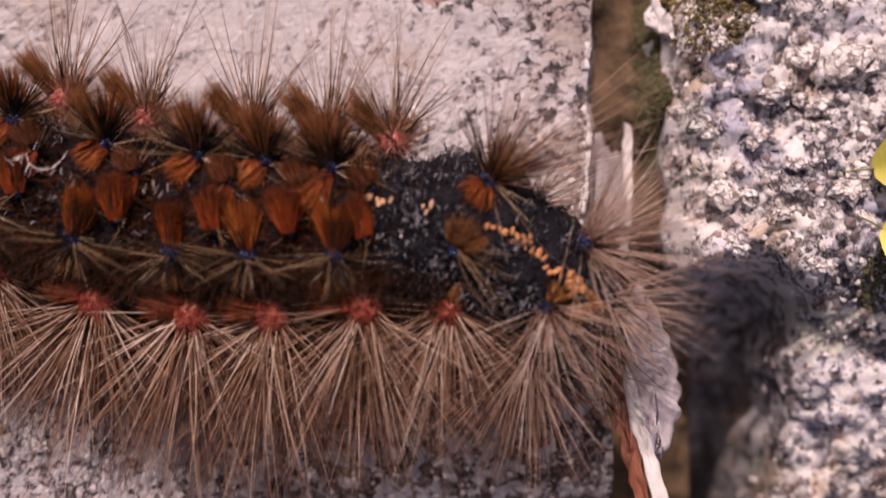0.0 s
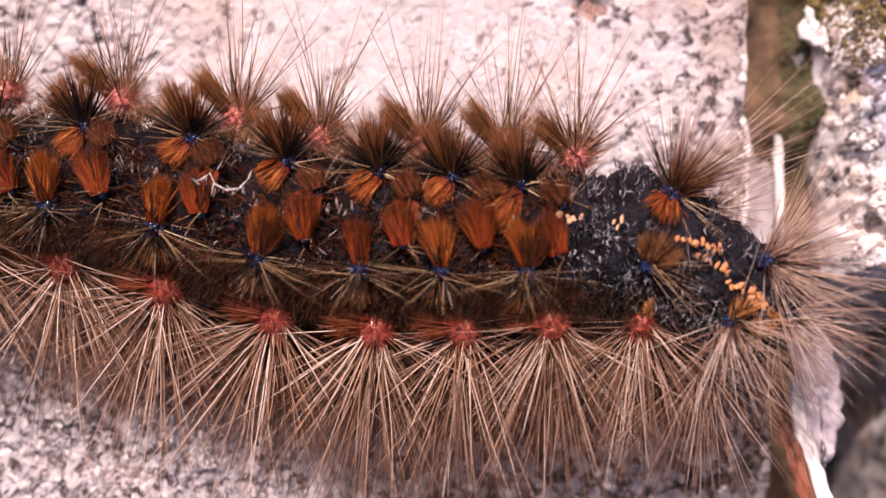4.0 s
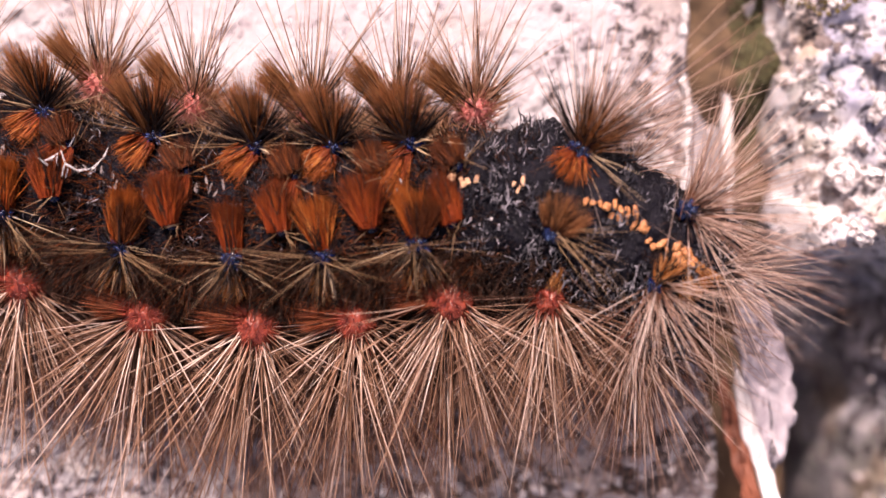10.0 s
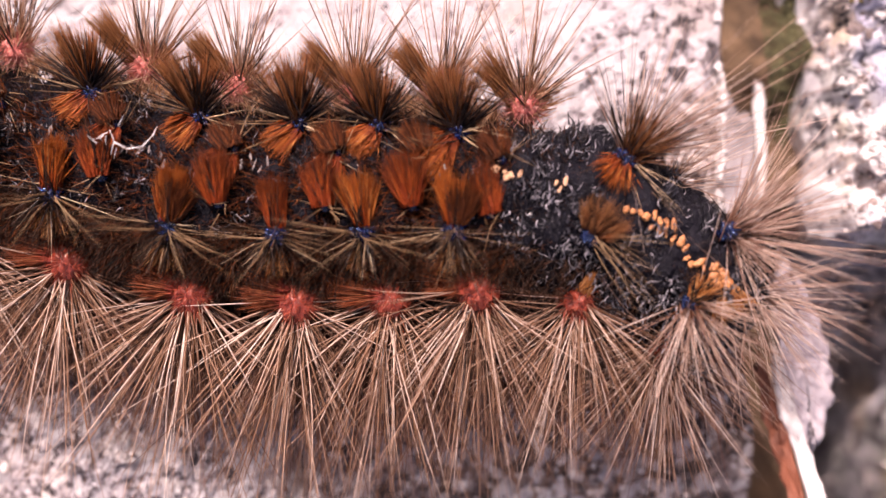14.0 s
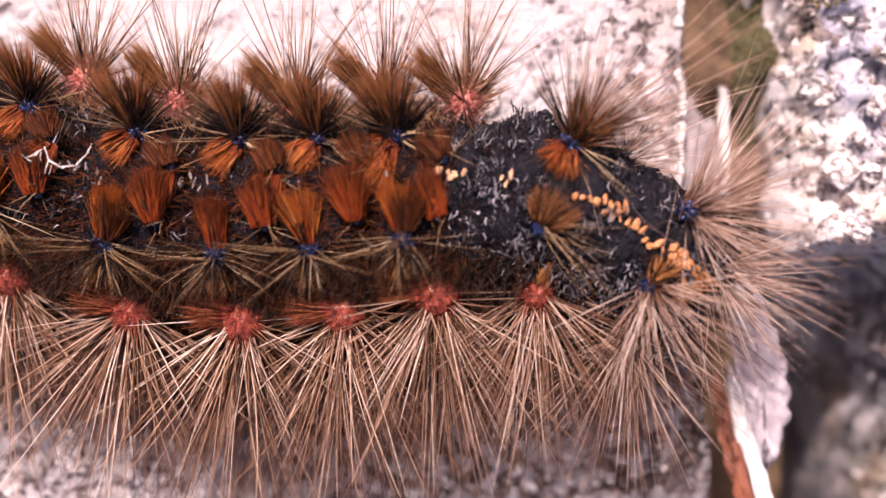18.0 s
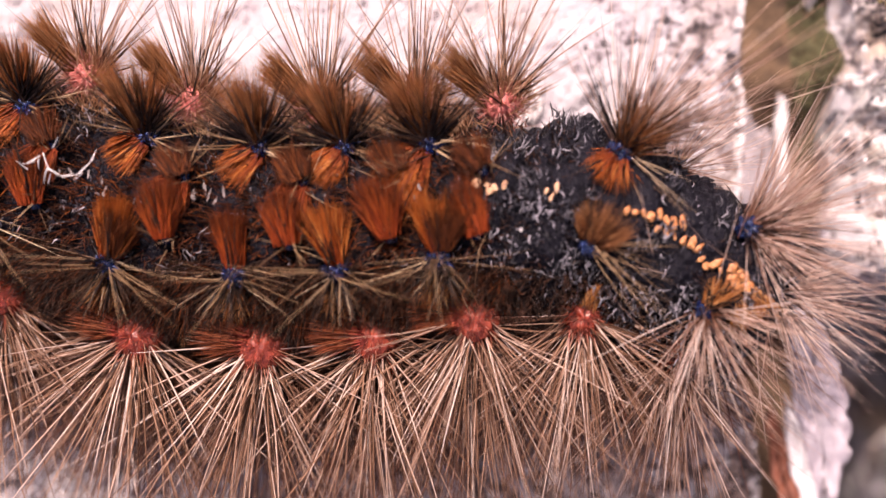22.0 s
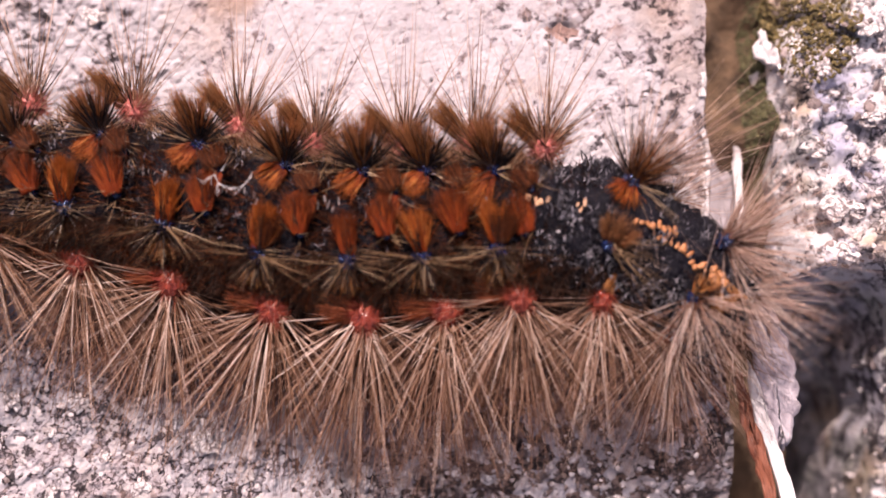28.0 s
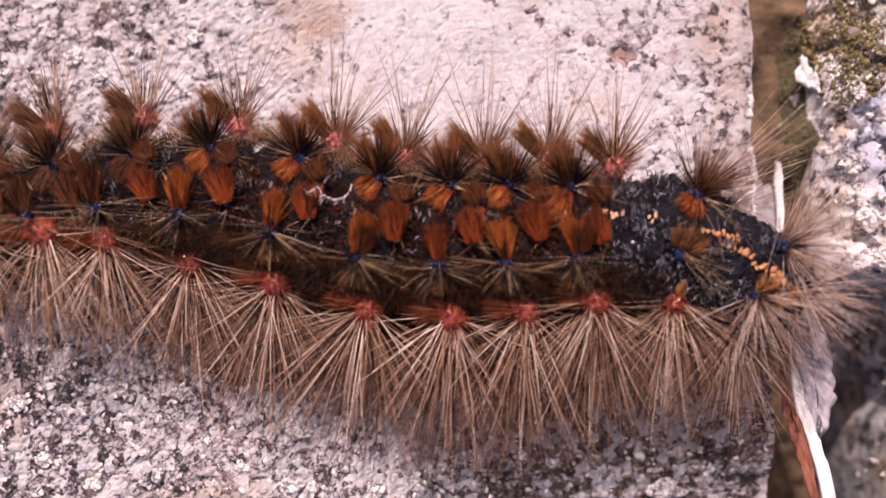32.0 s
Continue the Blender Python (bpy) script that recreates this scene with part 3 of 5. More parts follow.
def spaced(*runs):
    out = [runs[0][0]]
    for a, b, step in runs:
        out += list(np.linspace(a, b, max(2, int(round((b - a) / step)) + 1))[1:])
    return np.array(out)


ground = part("ground", [(-6e4, -6e4, -60), (6e4, -6e4, -60), (6e4, 6e4, -60), (-6e4, 6e4, -60)], [[0, 1, 2, 3]], EARTH)
tagged(ground, "bare brown earth reaching away below the stones", "ground", kind="structure")

xs, ys = spaced((-260, -60, 10), (-60, -30, 1.5), (-30, 24, 0.2)), spaced((-240, -40, 10), (-40, -15, 1.0), (-15, 24, 0.2), (24, 50, 1.2), (50, 240, 10))
v, f = sheet(xs, ys, slab_height, lambda gx, gy: gx + (slab_edge(gy) - 24.0) * smooth(20, 24, gx))
v, f = closed(v, f, len(xs), len(ys), 60, 1)
slab = tagged(part("ground_slab", v, f.tolist(), STONE, None, "", False), "weathered pale granite slab with a straight edge", "stone slab", kind="structure")

xs, ys = spaced((28, 46, 0.2), (46, 80, 1.5), (80, 280, 10)), spaced((-240, -40, 10), (-40, -14, 1.0), (-14, 24, 0.2), (24, 50, 1.2), (50, 240, 10))
v, f = sheet(xs, ys, rock_height, lambda gx, gy: gx + (rock_edge(gy) - 28.0) * smooth(36, 28, gx))
v, f = closed(v, f, len(xs), len(ys), 60, -1)
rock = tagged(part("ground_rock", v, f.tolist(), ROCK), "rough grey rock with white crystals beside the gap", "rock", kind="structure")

xs, ys = spaced((23.5, 32, 0.3)), spaced((-40, -14, 1.5), (-14, 22, 0.35), (22, 50, 1.5))


def soil_height(x, y):
    return -4.6 - 8.5 * smooth(5, -1, y) + 1.0 * waves(x, y, 3, 71) + 0.5 * waves(x, y, 1.1, 72) + 0.3 * crystals(x, y, 0.9, 73) + 1.2 * smooth(6, 12, y) + 1.5 * np.exp(-(((x - 28.6) / 1.2) ** 2 + ((y - 14) / 6.0) ** 4))


v, f = sheet(xs, ys, soil_height, lambda gx, gy: gx)
soil = tagged(part("ground_soil", v, f.tolist(), SOIL), "brown crumbly soil filling the gap between the stones", "soil", kind="structure")


# loose crystals on slab and rock
def on_slab(n):
    return np.stack([rnd.uniform(-29, 24.2, n), rnd.uniform(-14, 23.5, n)], 1)


def on_rock(n):
    y = rnd.uniform(-14, 23, n)
    return np.stack([rock_edge(y) + 0.3 + 14 * rnd.uniform(0, 1, n), y], 1)


def on_bare_slab(n):
    at = on_slab(n * 2)
    return at[np.argsort(np.exp(-(((at[:, 0] - 2) / 16) ** 2 + ((at[:, 1] - 18) / 11) ** 2)) + rnd.uniform(0, 0.08, n * 2))[:n]]


for count, sizes, mat, name in ((2000, (0.1, 0.34), PALE_GRAIN, "pale_grit"), (1300, (0.08, 0.26), DARK_GRAIN, "dark_grit")):
    v, f = pebbles(count, on_bare_slab, sizes, slab_height, 0.4)
    part(name, v, f, mat, slab, "loose crystal grit", False, "stuff")
for count, sizes, mat, name in ((1000, (0.08, 0.3), PALE_GRAIN, "pale_grit"), (700, (0.12, 0.45), DARK_GRAIN, "dark_grit")):
    v, f = pebbles(count, on_rock, sizes, rock_height, 0.5)
    part(name, v, f, mat, rock, "loose crystal grit", False, "stuff")


def single_stone(name, x, y, size, mat, height, parent, flat=0.6, sink=0.15, stretch=1.0, turn=0.0):
    v, f = ball(size, (0, 0, 0), 8, 12, 0.13, (stretch, 1 / stretch, flat))
    v = v * (1 + 0.62 * crystals(v[:, 0] + x * 3, v[:, 1] + v[:, 2] + y * 3, size * 0.9, 91))[:, None]
    ob = part(name, v, f, mat, parent, "", False)
    z = float(height(np.array([x]), np.array([y]))[0])
    ob.matrix_basis = pose(x * MM, y * MM, (z + size * (flat - sink)) * MM, rnd.uniform(-12, 12), rnd.uniform(-12, 12), turn)
    return ob


for x, y, size, stretch, turn in ((-4.7, -7.4, 0.75, 1.2, -5), (-16, -5.2, 0.55, 1.0, 0), (-22.3, -6, 0.6, 1.1, 20), (-13.4, -10.4, 0.5, 1.3, 40), (-5, -11, 0.8, 1.2, 10),
                                  (15.2, 9.4, 0.9, 0.7, 0), (-2.5, -6.0, 0.3, 1, 0), (9.7, -9, 0.35, 1, 0),
                                  (19, -11.3, 1.1, 1.4, 0), (-20, 16.5, 0.6, 1.2, 50), (-12.5, 18, 0.7, 1.0, 10)):
    single_stone("pebble", x, y, size, CRYSTAL, slab_height, slab, 0.4, 0.12, stretch, turn)
for x, y, size in ((-16.2, -5.0, 0.42), (-21.6, -2.8, 0.5), (-20.8, -2.6, 0.36), (-19.5, -3.0, 0.45), (-12.0, -5.2, 0.5), (-4.6, -7.5, 0.55), (0.3, -11.2, 0.7), (-3.8, -11.2, 0.5), (-18.4, -6.6, 0.48),
                   (-23.5, -7.8, 0.4), (-20.6, -9.6, 0.5), (-15.2, -8.6, 0.36), (-10.4, -8.1, 0.4), (-8.2, -9.9, 0.55), (-6.4, -6.4, 0.3), (-13.6, -6.9, 0.34), (-2.0, -9.2, 0.42), (4.6, -9.8, 0.34), (11.5, -9.4, 0.4), (-24.6, -4.2, 0.45), (-17.4, -10.9, 0.5),
                   (-24.5, 15.4, 0.4), (-21.8, 18.2, 0.5), (-18.4, 15.2, 0.36)):
    single_stone("pebble", x, y, size, CRYSTAL, slab_height, slab, 0.3, 0.1, rnd.uniform(0.8, 1.4), rnd.uniform(0, 180))
for x, y, size, stretch, turn in ((31.1, 6.2, 1.0, 1.2, 10), (37.7, 13.0, 1.0, 1.1, 40), (36.3, 10.9, 0.6, 1.2, 0), (35.4, 11.5, 0.5, 1.1, 70), (32.8, 15.7, 0.6, 1.3, 20), (35.1, 7.9, 0.6, 1.2, 0), (37.6, 6.8, 0.9, 1.5, -60), (32.4, 6.3, 1.0, 1.3, -10), (31.9, 3.6, 0.9, 1.3, -30), (34.2, 5.2, 0.7, 1.4, 20), (35.5, 13.8, 1.1, 1.1, 0), (38.2, 7.4, 0.9, 0.8, 60), (38.6, 5.2, 0.8, 1.5, -50),
                                  (36.5, 9.8, 0.5, 1, 0), (38.0, 13.1, 1.5, 1.1, 20), (33.9, 11.7, 0.9, 1.5, 10), (34.8, 13.7, 0.7, 1.2, 60), (31.7, 13.4, 0.9, 1.1, 0), (36.4, 11.1, 0.8, 1.3, 30), (37.6, 6.6, 1.2, 1.3, 20), (33.0, 9.4, 0.8, 1.2, 80), (33.5, 11.5, 0.6, 1.2, 30), (31.2, 14.5, 0.7, 1, 0), (30.6, 9.6, 0.5, 1, 0), (36, 2.6, 0.7, 1.2, 0), (33.4, 16.6, 0.8, 1.2, 0)):
    single_stone("pebble", x, y, size * 0.75, CRYSTAL, rock_height, rock, 0.6, 0.3, stretch, turn)


def flake(name, outline, z, thick, mat, label, category="", tilt=(0, 0, 0), ripple=0.2, parent=None, ragged=0.04, crumple=0.0):
    """A thin irregular flake from an outline in the ground plane, domed and rippled, with real thickness."""
    o = np.array(outline, float)
    c = o.mean(0)
    # ragged rim: every edge broken into four
    steps = np.arange(4)[:, None] / 4
    edge = np.roll(o, -1, 0) - o
    o = (o[:, None] + edge[:, None] * steps).reshape(-1, 2)
    o[np.arange(len(o)) % 4 != 0] += rnd.normal(0, ragged, (len(o) * 3 // 4, 2))
    rings, n = 9, len(o)
    verts = []
    for lift in (1, -1):
        for r in range(rings):
            s = (r + 1) / rings
            p = c + (o - c) * s
            h = ripple * waves(p[:, 0], p[:, 1], 1.2, 81) + 0.35 * ripple * waves(p[:, 0], p[:, 1], 0.4, 82) + crumple * crystals(p[:, 0], p[:, 1], 0.9, 83)
            verts += [(x, y, lift * thick * (0.5 if r < rings - 1 else 0.2) + hh) for (x, y), hh in zip(p - c, h)]
        verts.append((0, 0, lift * thick * 0.5))
    faces, half = [], rings * n + 1
    for k, base in enumerate((0, half)):
        centre = base + rings * n
        for j in range(n):
            a = [centre, base + j, base + (j + 1) % n]
            faces.append(a if k == 0 else a[::-1])
            for r in range(rings - 1):
                q = [base + r * n + j, base + (r + 1) * n + j, base + (r + 1) * n + (j + 1) % n, base + r * n + (j + 1) % n]
                faces.append(q if k == 0 else q[::-1])
    for j in range(n):
        a, b = (rings - 1) * n + j, (rings - 1) * n + (j + 1) % n
        faces.append([a, a + half, b + half, b])
    ob = part(name, verts, faces, mat, parent)
    ob.matrix_basis = pose(c[0] * MM, c[1] * MM, z * MM, *tilt)
    return tagged(ob, label, category)


bark = tagged(new("bark_flake"), "pale peeled bark flake with a red-brown edge wedged in the gap", "bark")
flake("crumpled_layer", [(27.1, 1.6), (27.7, 0.9), (28.3, -0.4), (29.0, -2.0), (29.5, -3.8), (29.4, -5.4), (28.9, -6.6), (28.5, -7.3), (28.2, -7.6), (27.6, -6.3), (27.1, -4.6), (26.6, -2.6), (26.5, 0.2)],
      -0.5, 0.5, BARK, "crumpled papery pale layer", "", (0, 8, 0), 0.35, bark, 0.08, 0.05)
flake("smooth_layer", [(26.3, -2.4), (26.8, -3.2), (27.4, -5.0), (28.1, -7.4), (28.7, -9.2), (29.2, -12), (28.5, -12.4), (27.9, -9.6), (27.2, -7.0), (26.6, -4.8)],
      -0.35, 0.4, CHIP, "smooth white strip", "", (0, 4, 0), 0.3, bark, 0.07, 0.15)
flake("red_edge", [(25.9, -2.9), (26.2, -3.3), (26.7, -5.1), (27.3, -7.3), (27.8, -9.6), (28.2, -12), (27.7, -12), (27.1, -9.8), (26.5, -7.8), (25.95, -5.5), (25.7, -3.8)],
      -0.4, 0.4, RED_BARK, "curled red-brown edge", "", (0, -15, 0), 0.4, bark, 0.08, 0.2)
wood = tagged(new("wood_splinter"), "bleached splinter of wood wedged low in the gap", "splinter")
flake("white_splinter", [(26.58, 12.1), (26.86, 12.2), (27.02, 10.8), (27.05, 9.2), (27.1, 7.2), (27.05, 4.6), (26.6, 4.6), (26.55, 7.2), (26.5, 9.2), (26.5, 10.8)], -3.0, 0.3, CHIP, "upright white point", "", (0, 6, 0), 0.15, wood)
flake("pale_shelf", [(24.9, 10.6), (25.15, 11.0), (25.4, 10.6), (25.55, 9.6), (25.95, 9.0), (26.4, 9.2), (26.8, 8.6), (26.9, 7.5), (27.0, 4.5), (27.0, 1.2), (25.6, 1.0), (24.8, 3.0), (24.8, 8.0)], -3.6, 0.4, PALE_WOOD, "smooth pale shelf of bleached wood", "", (0, 5, 0), 0.3, wood, 0.05, 0.08)
flake("small_chip", [(27.5, 14.9), (28.0, 15.2), (28.6, 15.0), (28.8, 14.5), (28.3, 14.1), (27.7, 14.3)], -2.6, 0.4, CHIP, "small white chip lying on moss in the gap", "chip", (8, 6, 0), 0.2)
flake("white_chip", [(27.71, 17.20), (28.15, 17.28), (28.28, 16.64), (28.70, 16.08), (29.00, 15.16), (28.95, 14.67), (28.52, 14.93), (28.09, 15.22), (27.38, 15.59), (27.32, 16.19), (27.73, 16.52)], -0.9, 0.4, CHIP, "white flat chip standing at the mossy rock edge", "chip", (5, 10, 0), 0.3, None, 0.07, 0.25)
# brown stain on the slab, added as a thin flake
flake("stain_flake", [(13.6, 17.3), (14.2, 17.5), (15.1, 17.3), (15.9, 17.4), (16.9, 17.0), (17.3, 16.6), (16.4, 16.5), (15.6, 16.2), (14.6, 16.7)], float(slab_height(np.array([15.4]), np.array([16.9]))[0]) + 0.12, 0.06, STAIN, "thin brown flake standing for a stain on the slab", "leaf", (0, 0, 0), 0.12, None, 0.16, 0.08)
# thin white strips along the rim of the slab
for y, length in ((2.6, 2.3), (5.2, 3.4), (8.8, 2.2), (13.0, 1.5)):
    n = 9
    rim = [(float(slab_edge(np.array([y + length * i / n]))[0]) - 0.05 + rnd.uniform(0, 0.1), y + length * i / n) for i in range(n + 1)]
    back = [(x - rnd.uniform(0.2, 0.42), yy) for x, yy in reversed(rim)]
    flake("edge_strip", rim + back, float(slab_height(np.array([24.2]), np.array([y + length / 2]))[0]) + 0.12, 0.3, CHIP, "thin white strip along the slab edge", "crust", (0, 14, 0), 0.1)


def tufted(name, count, where, height, sizes, mat, label):
    """A moss cushion: many small upright clumps."""
    v, f = pebbles(count, where, sizes, height, 1.2)
    return tagged(part(name, v, f, mat, None, "", False), label, "moss", kind="stuff")


def patch(cx, cy, rx, ry):
    def where(n):
        a, r = rnd.uniform(0, 2 * math.pi, n), rnd.uniform(0, 1, n) ** 0.7
        return np.stack([cx + rx * r * np.cos(a), cy + ry * r * np.sin(a)], 1)
    return where


tufted("moss", 2600, patch(30.6, 17.6, 2.7, 3.9), rock_height, (0.05, 0.2), MOSS, "yellow-brown moss cushion on the rough rock")
tufted("moss", 3200, patch(28.1, 14.0, 1.1, 6.5), soil_height, (0.05, 0.16), GREEN_MOSS, "dark green moss deep in the gap")
tufted("moss", 350, patch(39.6, 2.0, 0.9, 1.6), rock_height, (0.08, 0.2), GREEN_MOSS, "dark green moss on the shaded rock")


def yellow_leaf(x, y, z, turn, size):
    """A small leaf: a cupped blade with midrib and a stalk."""
    verts, faces, n = [], [], 14
    for side in (0.06, -0.06):
        for i in range(n + 1):
            s = i / n
            half = 0.42 * math.sin(math.pi * min(1, s * 0.96 + 0.04)) ** 0.8
            for k in range(-3, 4):
                w = half * k / 3
                verts.append((s, w, 0.5 * abs(w) ** 1.5 + 0.16 * math.sin(s * 3) + side * 0.15))
    for layer in (0, 1):
        o = layer * (n + 1) * 7
        for i in range(n):
            for k in range(6):
                q = [o + i * 7 + k, o + (i + 1) * 7 + k, o + (i + 1) * 7 + k + 1, o + i * 7 + k + 1]
                faces.append(q if layer else q[::-1])
    thing = new("small_leaf")
    thing.matrix_basis = pose(x * MM, y * MM, z * MM, 10, -12, turn)
    part("blade", np.array(verts) * size, faces, LEAF, thing)
    v, f = strands([(0.05, 0, 0.1)], [(-1, 0.1, -0.05)], size * 0.4, 0.06, 0.1)
    part("stalk", v, f, STALK, thing, "thin green stalk")
    return tagged(thing, "small yellow-green leaf lying on the rough rock", "leaf")


yellow_leaf(38.7, 7.6, 1.3, 12, 6)
yellow_leaf(39.3, 4.6, 0.8, -25, 5)

# ---- the caterpillar
caterpillar = new("caterpillar")
tagged(caterpillar, "hairy black caterpillar with orange tufts crawling over granite", "caterpillar")

# middle of the back, and the two rows of red and of blue warts, from tail to front
MID = [(-23.4, 6.4), (-19.1, 6.7), (-14.7, 7.3), (-10.0, 7.4), (-4.9, 6.7), (0.2, 5.5), (4.6, 5.2), (8.4, 5.3), (12.5, 5.2), (18.5, 4.8), (23.3, 2.3)]
RED_NEAR = [(-23.6, 3.9), (-19.3, 4.1), (-15.7, 3.8), (-10.8, 2.7), (-5.7, 1.5), (-0.1, 0.0), (5.0, -0.4), (9.4, 0.0), (13.5, 0.6), (18.1, 0.6), (21.9, -0.9)]
BLUE_NEAR = [(-24, 5.0), (-20.2, 5.0), (-16.1, 5.6), (-11.1, 5.3), (-5.7, 4.3), (-0.6, 2.8), (4.2, 2.4), (8.1, 2.6), (12.2, 2.9), (18.2, 3.3), (22.7, 0.9)]
BLUE_FAR = [(-23, 8.2), (-18.9, 8.2), (-14.0, 8.9), (-9.5, 9.4), (-4.1, 8.8), (0.7, 7.7), (4.8, 7.3), (8.3, 7.3), (11.9, 7.2), (19.3, 6.8), (24.4, 3.9)]
RED_FAR = [(-23.6, 9.8), (-19.5, 10.5), (-14.0, 11.3), (-8.2, 11.0), (-2.2, 10.1), (2.1, 9.1), (6.8, 8.9), (10.8, 9.1), (14.6, 8.8), (20.6, 7.6), (25.2, 5.0)]
TURN = [2, 7, 4, -3, -11, -11, -4, -1, -2, -17, -29]
RISE = [0.0, 0.0, 0.0, 0.0, 0.1, 0.3, 0.3, 0.3, 0.4, 0.6, 0.4]


def placed(k):
    return pose(MID[k][0] * MM, MID[k][1] * MM, RISE[k] * MM, 0, 0, TURN[k])


def local(k, at, z):
    a = radians(-TURN[k])
    x, y = at[0] - MID[k][0], at[1] - MID[k][1]
    return np.array([x * math.cos(a) - y * math.sin(a), x * math.sin(a) + y * math.cos(a), z])


ZC = 3.2


def skin_at(y, half, tall, off=-0.7):
    """The height of a ring's skin at a place across it."""
    return ZC + tall * math.sqrt(max(0.05, 1 - ((y - off) / half) ** 2))


def lifted(p, half, tall, off=-0.7, by=0.18):
    return np.array([p[0], p[1], skin_at(p[1], half, tall, off) + by])


def barrel(length, half, tall, off=-0.7, pinch=0.18, sides=40, rings=19, low=0.15, fold=0.0):
    """One body ring: a barrel with folded skin, flat below."""
    verts, faces = [], []
    for i in range(rings):
        s = 2 * i / (rings - 1) - 1
        swell = max(0.02, (1 - abs(s) ** 5) ** 0.5) * (1 - pinch * abs(s) ** 2.6) * (1 - 0.03 * math.cos(s * 9))
        for j in range(sides):
            a = 2 * math.pi * j / sides
            y, z = math.cos(a), math.sin(a)
            bump = 1 + 0.03 * math.sin(7 * a + 3 * s) + 0.02 * rnd.normal() + fold * math.sin(s * 17 + 1.4 * math.sin(a * 4))
            zz = (tall * z if z > 0 else tall * 0.9 * z) * swell * bump
            verts.append((s * length * 0.6, off + half * y * swell * bump, max(low, ZC + zz)))
    for i in range(rings - 1):
        for j in range(sides):
            faces.append([i * sides + j, i * sides + (j + 1) % sides, (i + 1) * sides + (j + 1) % sides, (i + 1) * sides + j])
    for i, s in ((0, -1), (rings - 1, 1)):
        verts.append((s * length * 0.6, off, ZC - 0.1))
        ring = [i * sides + j for j in range(sides)]
        for j in range(sides):
            t = [len(verts) - 1, ring[(j + 1) % sides], ring[j]]
            faces.append(t if s < 0 else t[::-1])
    return verts, faces


def fuzz(length, half, tall, n, full=False):
    """Short grey curly fuzz on the flanks and back of a ring."""
    a = np.concatenate([rnd.uniform(-0.1, 1.0, n // 2), rnd.uniform(1.85, 3.3, n - n // 2)])
    if full:
        a = rnd.uniform(0.2, 3.2, n)
    x = rnd.uniform(-0.5, 0.5, n) * length
    if full:
        # in loose clumps
        pick = rnd.randint(0, n // 9, n)
        a, x = a[pick] + rnd.normal(0, 0.07, n), x[pick] + rnd.normal(0, 0.22, n)
    roots = np.stack([x, -0.7 + half * np.cos(a) * 0.97, ZC + tall * np.sin(a) * 0.97], 1)
    ways = np.stack([rnd.normal(0, 0.4, n), np.cos(a) + rnd.normal(0, 0.8, n), np.sin(a)], 1)
    return strands(roots, ways, rnd.uniform(0.25, 0.6, n) if full else rnd.uniform(0.3, 0.65, n), 0.05, 0.0, 0.45, 7, 0.03 if full else 0.06)


def dabs(places, mat, parent, name, label, size=0.2, stretch=2.0):
    """Small painted-looking scales of colour, each a raised dab of its own."""
    for x, y, z in places:
        v, f = ball(size * rnd.uniform(0.6, 1.35), (0, 0, 0), 7, 11, 0.24, (rnd.uniform(0.7, 1.2), stretch * rnd.uniform(0.6, 1.3), 0.3))
        ob = part(name, v, f, mat, parent, label)
        ob.matrix_basis = pose(x * MM, y * MM, z * MM, 0, 0, rnd.uniform(-35, 35))


def pelt(length, half, tall, n, first, last, clear=(), low=0.6, high=1.5):
    """Short dark hairs lying back over part of a ring, between two angles in degrees round it."""
    a = np.radians(rnd.uniform(first, last, n))
    x = rnd.uniform(-0.52, 0.52, n) * length
    roots = np.stack([x, -0.7 + half * np.cos(a) * 0.97, np.maximum(0.3, ZC + tall * np.sin(a) * 0.97)], 1)
    ways = np.stack([rnd.normal(-0.4, 0.6, n), np.cos(a), np.sin(a)], 1) + rnd.normal(0, 0.35, (n, 3))
    keep = np.ones(n, bool)
    for spot in clear:
        keep &= np.linalg.norm(roots + unit(ways) * 0.6 - spot, axis=1) > 1.25
    roots, ways = roots[keep], ways[keep]
    return strands(roots, ways, rnd.uniform(low, high, len(roots)), 0.026, 0.1, 0.2, 5, 0.015)


def bristly(n, centre, radius, length, thick=0.035):
    """Short bristles all round a wart."""
    ways = unit(rnd.normal(size=(n, 3)) + (0, 0, 0.4))
    return strands(np.array(centre) + ways * radius * 0.8, ways, length * rnd.uniform(0.5, 1.2, n), thick, 0, 0.05, 4)


